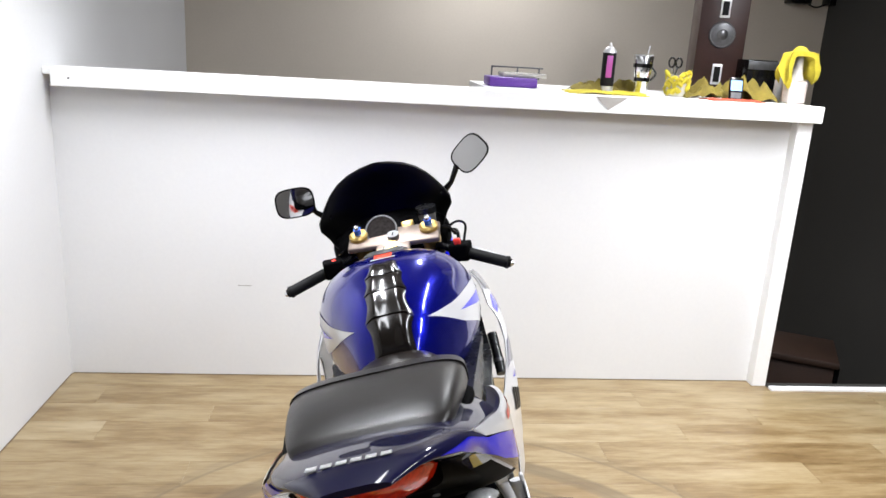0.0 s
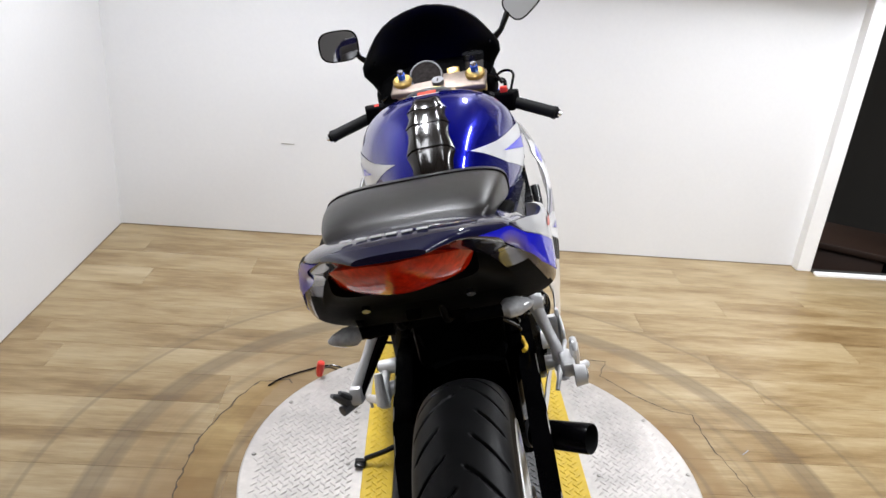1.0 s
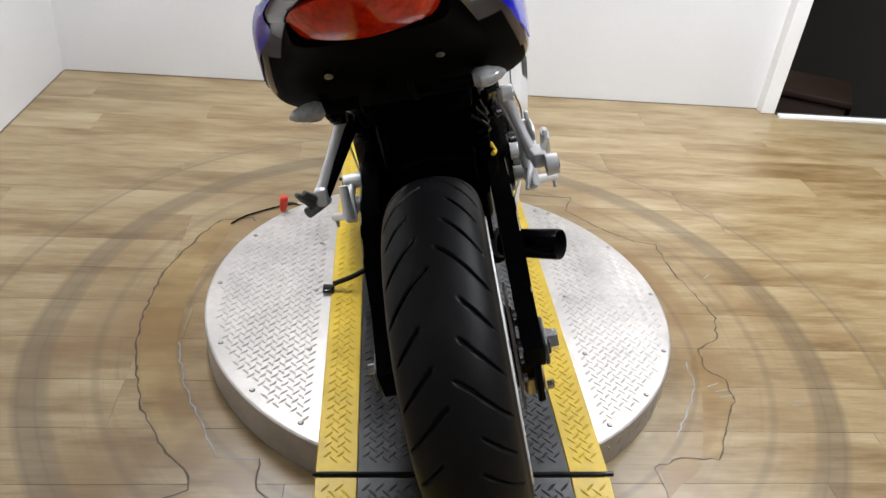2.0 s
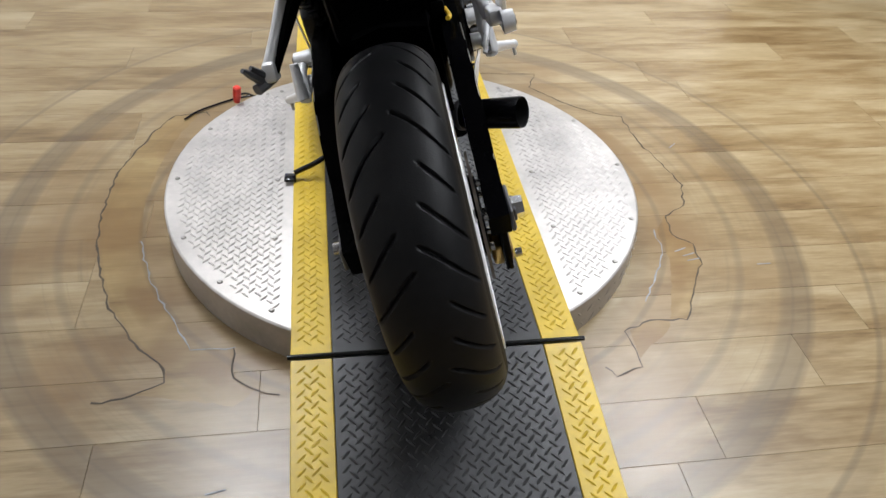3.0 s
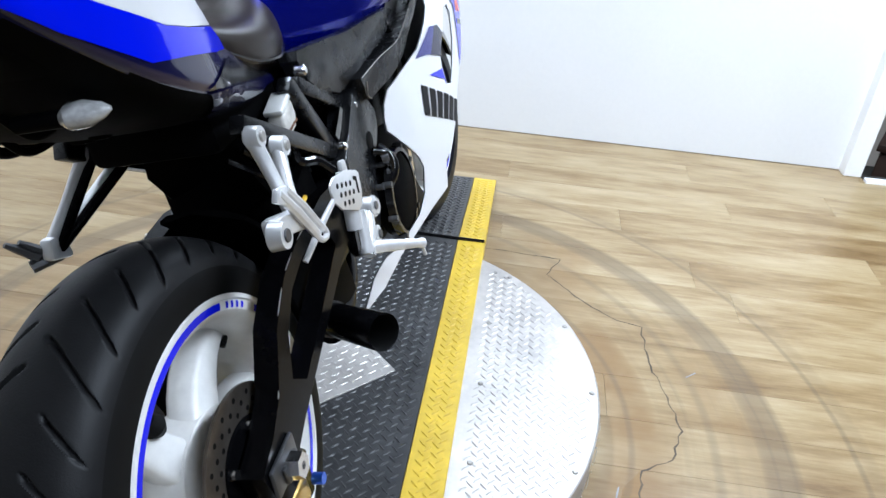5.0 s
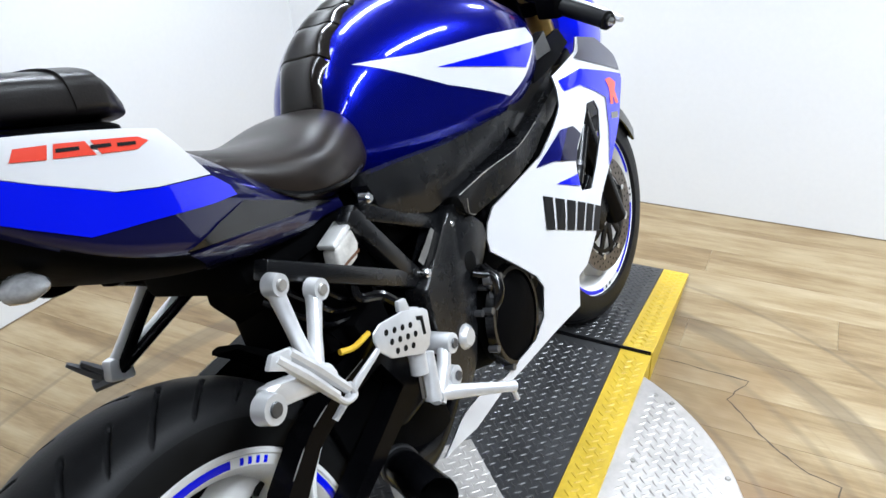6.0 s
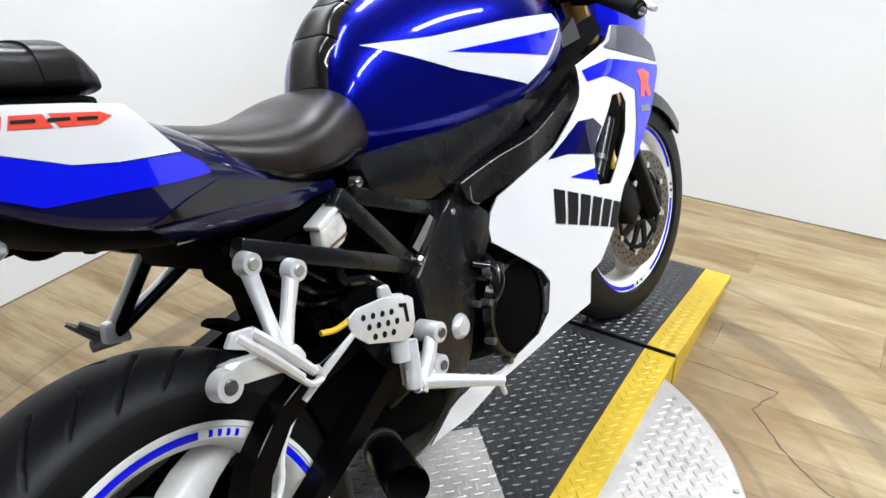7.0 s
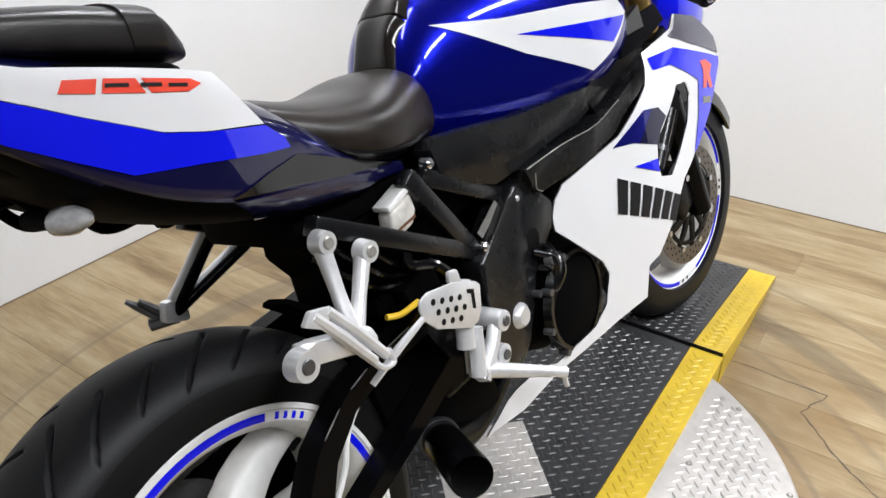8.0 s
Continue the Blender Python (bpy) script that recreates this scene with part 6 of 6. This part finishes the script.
# purple tray and clear box
tray = thing("plastic_tray", "purple plastic tray with a clear lid on the desk", "tray", m=pose(0.46, 2.72, TOPZ))
part("base", box(-0.13, 0.10, -0.10, 0.10, 0.0, 0.045, 0.006), M_PURPLE, tray)
part("lid", box(-0.06, 0.15, -0.07, 0.11, 0.046, 0.066, 0.006), M_CLEAR, tray, "smoky clear lid")
for x in (-0.09, 0.04, 0.15):
    part("rim_bar", box(x - 0.004, x + 0.004, 0.112, 0.122, 0.03, 0.09, 0.002), M_GREYMETAL, tray)
part("rim_rail", box(-0.094, 0.17, 0.112, 0.122, 0.084, 0.092, 0.002), M_GREYMETAL, tray)
# spray can
can = thing("spray_can", "tall spray can with a magenta and black label", "spray can", m=pose(0.89, 2.60, TOPZ))
part("body", tube([(0, 0, 0), (0, 0, 0.190), (0, 0, 0.203), (0, 0, 0.211)], [0.031, 0.031, 0.022, 0.014], 28), M_SILVER, can)
part("label", tube([(0, 0, 0.03), (0, 0, 0.183)], 0.0316, 28, False), M_BLACKDECAL, can, "black label")
part("label_panel", shifted(box(-0.02, 0.008, -0.034, -0.0305, 0.07, 0.17, 0.001), Matrix.Identity(4)), M_PINK, can, "magenta label panel")
part("nozzle", tube([(0, 0, 0.211), (0, 0, 0.230)], [0.008, 0.006], 12), M_WHITE, can)
# steel tumbler
cup = thing("steel_tumbler", "stainless steel tumbler in a black wire handle", "tumbler", m=pose(1.04, 2.55, TOPZ))
part("body", tube([(0, 0, 0), (0, 0, 0.005), (0, 0, 0.07), (0, 0, 0.10), (0, 0, 0.175), (0, 0, 0.178)], [0.028, 0.030, 0.033, 0.041, 0.046, 0.044], 32), M_CHROME, cup)
part("lid", tube([(0, 0, 0.178), (0, 0, 0.184)], 0.043, 32), M_LENS, cup)
for z, r in ((0.062, 0.0365), (0.125, 0.0455)):
    part("band", tube([(0, 0, z), (0, 0, z + 0.018)], r, 28, False), M_GLOSSBLACK, cup, "black band")
part("straw", tube([(0.015, 0, 0.18), (0.024, 0, 0.225)], 0.003, 8), M_WHITE, cup)
part("handle", tube(bend([(0.03, -0.03, 0.13), (0.05, -0.04, 0.10), (0.035, -0.02, 0.068)]), 0.005, 8), M_GLOSSBLACK, cup)
# tub of yellow rags with scissors
tub = thing("rag_tub", "clear tub stuffed with yellow shop rags", "tub", m=pose(1.22, 2.56, TOPZ))
part("tub", tube([(0, 0, 0), (0, 0, 0.10)], [0.048, 0.056], 28), M_CLEAR, tub)
rs = random.Random(3)
for k in range(34):
    a, z = rs.uniform(0, 6.28), 0.008 + 0.092 * (k / 34)
    part("rag", tube(bend([(0.05 * math.cos(a), 0.05 * math.sin(a), z), (0.056 * math.cos(a + 0.35), 0.056 * math.sin(a + 0.35), z + 0.02), (0.048 * math.cos(a + 0.75), 0.048 * math.sin(a + 0.75), z + 0.004)], 3), 0.009, 8), M_YCLOTH, tub, "yellow rag")
sci = thing("scissors", "scissors with black loop handles in the rag tub", "scissors", m=pose(1.205, 2.575, TOPZ + 0.10))
for s in (-1, 1):
    part("handle", tube([(s * 0.017 + 0.015 * math.cos(a), 0, 0.055 + 0.022 * math.sin(a)) for a in (2 * math.pi * k / 14 for k in range(15))], 0.0045, 8, False), M_GLOSSBLACK, sci)
    part("blade", tube([(s * 0.012, 0, 0.034), (-s * 0.008, 0, -0.06)], [0.005, 0.003], 6), M_CHROME, sci)
# loudspeaker
spk = thing("loudspeaker", "tall walnut loudspeaker with round silver driver", "loudspeaker", m=pose(1.52, 2.86, TOPZ, 0, 0, -14))
part("cabinet", box(-0.115, 0.115, -0.12, 0.12, 0.0, 0.62, 0.004), M_WALNUT, spk)
part("driver_ring", tube([(0, -0.120, 0.30), (0, -0.128, 0.30)], [0.064, 0.060], 36), M_GREYMETAL, spk, "dark driver ring")
part("driver_cone", tube([(0, -0.1285, 0.30), (0, -0.132, 0.30)], [0.052, 0.040], 36), M_GREYMETAL, spk, "grey driver cone")
part("dust_cap", tube([(0, -0.132, 0.30), (0, -0.140, 0.30), (0, -0.143, 0.30)], [0.026, 0.018, 0.004], 24), M_GREYMETAL, spk)
for z0, z1 in ((0.38, 0.47), (0.06, 0.16)):
    part("tweeter_frame", box(-0.024, 0.024, -0.126, -0.119, z0, z1, 0.003), M_SILVER, spk, "silver tweeter frame")
    part("tweeter_slot", box(-0.015, 0.015, -0.1275, -0.125, z0 + 0.012, z1 - 0.012), M_SIDEWALL, spk)
# small equipment behind
gear = thing("stereo_unit", "dark stereo unit behind the cloths", "stereo", m=pose(1.56, 2.62, TOPZ))
part("body", box(0.02, 0.17, -0.02, 0.14, 0.0, 0.19, 0.005), M_GLOSSBLACK, gear)
part("front_trim", box(0.02, 0.17, -0.024, -0.020, 0.145, 0.185, 0.001), M_GREYMETAL, gear)
part("knob", tube([(0.10, -0.024, 0.05), (0.10, -0.036, 0.05)], 0.012, 16), M_SILVER, gear)
bott = thing("small_bottle", "small white spray bottle", "bottle", m=pose(1.70, 2.52, TOPZ))
part("body", tube([(0, 0, 0), (0, 0, 0.10), (0, 0, 0.115)], [0.017, 0.017, 0.009], 18), M_WHITE, bott)
part("cap", tube([(0, 0, 0.115), (0, 0, 0.14)], 0.009, 14), M_GREYMETAL, bott)
# phone in front
ph = thing("mobile_phone", "upright mobile phone with a lit blue screen", "phone", m=pose(1.45, 2.42, TOPZ + 0.001, -12, 0, -6))
part("body", box(-0.033, 0.033, -0.005, 0.005, 0.0, 0.105, 0.004), M_GLOSSBLACK, ph)
part("display", box(-0.026, 0.026, -0.0062, -0.0052, 0.045, 0.092), M_SCREEN, ph, "lit blue display")
part("keypad", box(-0.024, 0.024, -0.0062, -0.0052, 0.01, 0.038), M_GREYMETAL, ph)
# jar with a cloth over it
jar = thing("plastic_jar", "pale plastic jar with pinkish contents", "jar", m=pose(1.735, 2.43, TOPZ))
part("body", box(-0.045, 0.045, -0.035, 0.035, 0.0, 0.105, 0.014, 3), M_PALEPINK, jar)
part("neck", tube([(0, 0, 0.105), (0, 0, 0.14), (0, 0, 0.235)], [0.034, 0.022, 0.014], 18), M_CLEAR, jar)


def draped(x, y):
    """A cloth hung over the jar's neck: an arch of folds, open in front."""
    bm = bmesh.new()
    rows = []
    for i in range(22):
        a = math.pi * (i / 21)
        row = []
        for j in range(10):
            b = j / 9
            r = 0.072 + 0.022 * math.sin(b * 5 + i * 0.5) * 0.6
            z = 0.155 + 0.095 * math.sin(a) - (0.055 if abs(math.cos(a)) > 0.75 else 0.0) * (0.6 + 0.4 * math.sin(b * 7))
            row.append(bm.verts.new((r * math.cos(a) * 1.05, -0.045 + 0.09 * b, z + 0.012 * math.sin(b * 6 + a * 3))))
        rows.append(row)
    for p, q in zip(rows, rows[1:]):
        for j in range(9):
            bm.faces.new((p[j], p[j + 1], q[j + 1], q[j]))
    ret = bmesh.ops.extrude_face_region(bm, geom=bm.faces[:])
    for g in ret["geom"]:
        if isinstance(g, bmesh.types.BMVert):
            g.co += Vector((-g.co.x * 0.28, 0, -0.022))
    ob = link("draped_cloth", bm, M_YCLOTH)
    ob.matrix_world = pose(x, y, TOPZ)
    return tagged(ob, "yellow cloth draped over the plastic jar", "cloth")


draped(1.735, 2.43)
crumple("shop_cloth", 0.84, 2.46, 0.18, 0.10, 0.025, 5, M_YCLOTH, "flat yellow shop cloth on the counter")
crumple("shop_cloth", 0.85, 2.66, 0.11, 0.08, 0.08, 8, M_OLIVE, "crumpled olive cloth behind the spray can")
crumple("shop_cloth", 1.00, 2.68, 0.10, 0.07, 0.075, 11, M_OLIVE, "crumpled olive cloth behind the tumbler")
crumple("shop_cloth", 1.35, 2.55, 0.11, 0.08, 0.13, 14, M_OLIVE, "crumpled olive cloth beside the rag tub")
crumple("shop_cloth", 1.54, 2.52, 0.14, 0.07, 0.17, 17, M_OLIVE, "crumpled olive cloth beside the phone")
M_REDMAT = surface("red_rag", (0.5, 0.06, 0.03), rough=0.9, var=0.2)
crumple("red_rag", 1.43, 2.40, 0.13, 0.05, 0.015, 21, M_REDMAT, "thin red rag lying along the counter edge")
# notch of a bag corner hanging over the fascia
tagged(link("paper_corner", shifted(tube([(0, 0, 0), (0, 0, -0.055)], [0.085, 0.001], 3), Matrix.Translation((0.80, YK - 0.0885, CAP - 0.004)) @ Matrix.Diagonal((1, 0.02, 1, 1))), M_CLEAR), "corner of a clear sheet hanging over the counter edge", "plastic sheet")
# small lamp arm on the far wall
hang = thing("wall_speakers", "pair of small black speakers joined by a cable", "speaker", m=pose(2.86, YB - 0.001, 1.99))
part("body", box(-0.02, 0.15, -0.10, 0.0, 0.0, 0.16, 0.01), M_GLOSSBLACK, hang)
part("body", box(0.28, 0.34, -0.10, 0.0, 0.0, 0.16, 0.01), M_GLOSSBLACK, hang)
part("cable", tube(bend([(0.14, -0.05, 0.01), (0.21, -0.05, -0.015), (0.29, -0.05, 0.01)]), 0.006, 8), M_GLOSSBLACK, hang)

# ---- small things on the floor ----
plug = thing("red_plug", "red plug on a thin black cable at the turntable's edge", "plug", m=pose(-0.452, 1.015, TOP))
part("cap", shifted(tube([(0, 0, 0), (0, 0, 0.018), (0, 0, 0.046), (0, 0, 0.05)], [0.009, 0.012, 0.012, 0.008], 16), pose(0, 0, 0.002, 0, 6, 0)), M_REDPLASTIC, plug, "red cap")
part("cable", tube(bend([(0.0, 0.004, 0.02), (0.03, 0.05, 0.0), (0.10, 0.13, -TOP + 0.006), (0.02, 0.20, -TOP + 0.004), (-0.12, 0.12, -TOP + 0.004), (-0.17, 0.06, -TOP + 0.004)]), 0.003, 6), M_GLOSSBLACK, plug)


def floor_crack(pts, width, material, label):
    """A ragged dark seam where the floor covering has torn: a shallow strip of uneven width."""
    rs = random.Random(len(pts) * 7 + int(pts[0][0] * 100))
    line = []
    for (x0, y0), (x1, y1) in zip(pts, pts[1:]):
        n = max(2, int(math.hypot(x1 - x0, y1 - y0) / 0.018))
        for k in range(n):
            t = k / n
            line.append(Vector((x0 + (x1 - x0) * t + rs.uniform(-0.004, 0.004), y0 + (y1 - y0) * t + rs.uniform(-0.004, 0.004), 0.0006)))
    line.append(Vector((*pts[-1], 0.0006)))
    bm = bmesh.new()
    prev = None
    for i, p in enumerate(line):
        d = line[min(i + 1, len(line) - 1)] - line[max(i - 1, 0)]
        side = Vector((-d.y, d.x, 0)).normalized() * width * rs.uniform(0.35, 1.2)
        pair = [bm.verts.new(p - side), bm.verts.new(p + Vector((0, 0, 0.0004))), bm.verts.new(p + side)]
        if prev:
            bm.faces.new((prev[0], prev[1], pair[1], pair[0])), bm.faces.new((prev[1], prev[2], pair[2], pair[1]))
        prev = pair
    return tagged(link("floor_tear", bm, material), label, "floor tear", "floor tears")


M_TEAR = surface("torn_vinyl_edge", (0.06, 0.045, 0.03), rough=0.8, var=0.4, scale=20)
M_SCRATCH = surface("grey_blue_scratch", (0.20, 0.21, 0.22), rough=0.6, var=0.3, scale=20)
M_UNDERLAY = plank_material("bare_golden_underlay", (0.93, 0.85, 0.62))


def bare_strip(outline, label):
    """A flat patch of underlay that shows where the vinyl has come away."""
    bm = bmesh.new()
    rs = random.Random(len(outline))
    pts = []
    for (x0, y0), (x1, y1) in zip(outline, outline[1:] + outline[:1]):
        n = max(1, int(math.hypot(x1 - x0, y1 - y0) / 0.02))
        pts += [(x0 + (x1 - x0) * k / n + rs.uniform(-0.003, 0.003), y0 + (y1 - y0) * k / n + rs.uniform(-0.003, 0.003)) for k in range(n)]
    vs = [bm.verts.new((x, y, 0.0004)) for x, y in pts]
    bmesh.ops.triangle_fill(bm, use_beauty=True, use_dissolve=False, edges=[bm.edges.new((vs[i], vs[(i + 1) % len(vs)])) for i in range(len(vs))])
    return tagged(link("floor_tear", bm, M_UNDERLAY, smooth=False), label, "floor tear", "floor tears")


bare_strip([(-0.60, 0.016), (-0.545, 0.043), (-0.548, 0.08), (-0.61, 0.14), (-0.69, 0.27), (-0.745, 0.42), (-0.775, 0.58), (-0.77, 0.80), (-0.70, 1.02), (-0.65, 1.105), (-0.58, 1.115), (-0.625, 1.00), (-0.665, 0.82), (-0.675, 0.65), (-0.66, 0.50), (-0.62, 0.36), (-0.55, 0.22), (-0.50, 0.125), (-0.41, 0.125), (-0.408, 0.045), (-0.36, 0.005), (-0.40, -0.03)], "bare golden strip where the vinyl floor has torn away")
bare_strip([(0.712, 0.51), (0.703, 0.43), (0.742, 0.39), (0.735, 0.31), (0.70, 0.26), (0.62, 0.125), (0.53, 0.13), (0.47, 0.105), (0.465, 0.02), (0.50, 0.05), (0.56, 0.09), (0.61, 0.20), (0.655, 0.32), (0.665, 0.45)], "bare brown patch where the vinyl floor has torn away")
floor_crack([(-0.68, 0.00), (-0.60, 0.015), (-0.545, 0.043), (-0.548, 0.08), (-0.61, 0.14), (-0.69, 0.27), (-0.745, 0.42), (-0.775, 0.58), (-0.77, 0.80), (-0.70, 1.02), (-0.65, 1.105), (-0.56, 1.12), (-0.55, 1.10)], 0.0028, M_TEAR, "ragged dark tear in the vinyl floor")
floor_crack([(-0.41, 0.125), (-0.408, 0.045), (-0.36, 0.005), (-0.312, -0.01)], 0.002, M_TEAR, "straight cut in the vinyl floor")
floor_crack([(-0.41, 0.125), (-0.50, 0.125), (-0.55, 0.22), (-0.62, 0.36), (-0.66, 0.50)], 0.002, M_SCRATCH, "grey scratch round the turntable")
floor_crack([(0.305, 1.352), (0.42, 1.348), (0.542, 1.339), (0.50, 1.245), (0.60, 1.13), (0.68, 1.065), (0.762, 1.039), (0.765, 0.89), (0.80, 0.76), (0.818, 0.65), (0.785, 0.555), (0.712, 0.51), (0.703, 0.43), (0.742, 0.39), (0.735, 0.31), (0.70, 0.26), (0.62, 0.125), (0.53, 0.13), (0.455, 0.10), (0.465, -0.004), (0.40, -0.03), (0.38, 0.0)], 0.0022, M_TEAR, "ragged dark tear in the vinyl floor")
floor_crack([(0.66, 0.46), (0.65, 0.36), (0.60, 0.28), (0.54, 0.19)], 0.002, M_SCRATCH, "grey scratch round the turntable")
for x, y, a in ((0.70, 0.37, 20), (0.715, 0.35, 15), (0.72, 0.33, 10), (0.90, 0.30, 0), (0.87, 0.86, 40), (-0.42, -0.22, 10), (-0.25 - 0.25, -0.24, 15)):
    tagged(link("floor_nick", shifted(box(-0.018, 0.018, -0.0015, 0.0015, 0.0, 0.0008), pose(x, y, 0.0003, 0, 0, a)), M_SCRATCH), "small grey nick in the vinyl floor", "floor nick", "floor nicks")


# ---- floor planks ----
floor = structure("floor", box(XL, XR, YF, 2.228, -0.06, -0.004), M_GAP, "light oak-look vinyl plank floor with turntable scuffs", "floor")
rng = random.Random(4)
plank_meshes = {}


def plank_mesh(length):
    if length not in plank_meshes:
        bm = box(0, length, 0, 0.1520, -0.0039, 0.0, 0.0)
        top = [e for e in bm.edges if all(x.co.z > -0.001 for x in e.verts)]
        bmesh.ops.bevel(bm, geom=top, offset=0.0005, segments=1, affect="EDGES")
        me = bpy.data.meshes.new("plank")
        bm.to_mesh(me)
        bm.free()
        me.materials.append(M_PLANK)
        plank_meshes[length] = me
    return plank_meshes[length]


row = 0
y = YF
while y < 2.07:
    x = XL - 0.1 * rng.randint(0, 11)
    while x < XR - 0.02:
        a, b = max(x, XL + 0.004), min(x + 1.2, XR)
        if b - a > 0.04:
            ob = new("plank", plank_mesh(round(b - a - 0.0005, 4)))
            ob.parent = floor
            ob.location = (a, y, 0)
        x += 1.2
    y += 0.1524
    row += 1
structure("floor_edge", box(XL, XR, y, 2.2275, -0.06, -0.0005), M_PLANK, "last cut plank row of the oak-look floor", "floor")
structure("floor_edge_wall", box(XL, 1.768, 2.228, 2.335, -0.06, -0.0005), M_PLANK, "plank strip at the foot of the half wall", "floor")
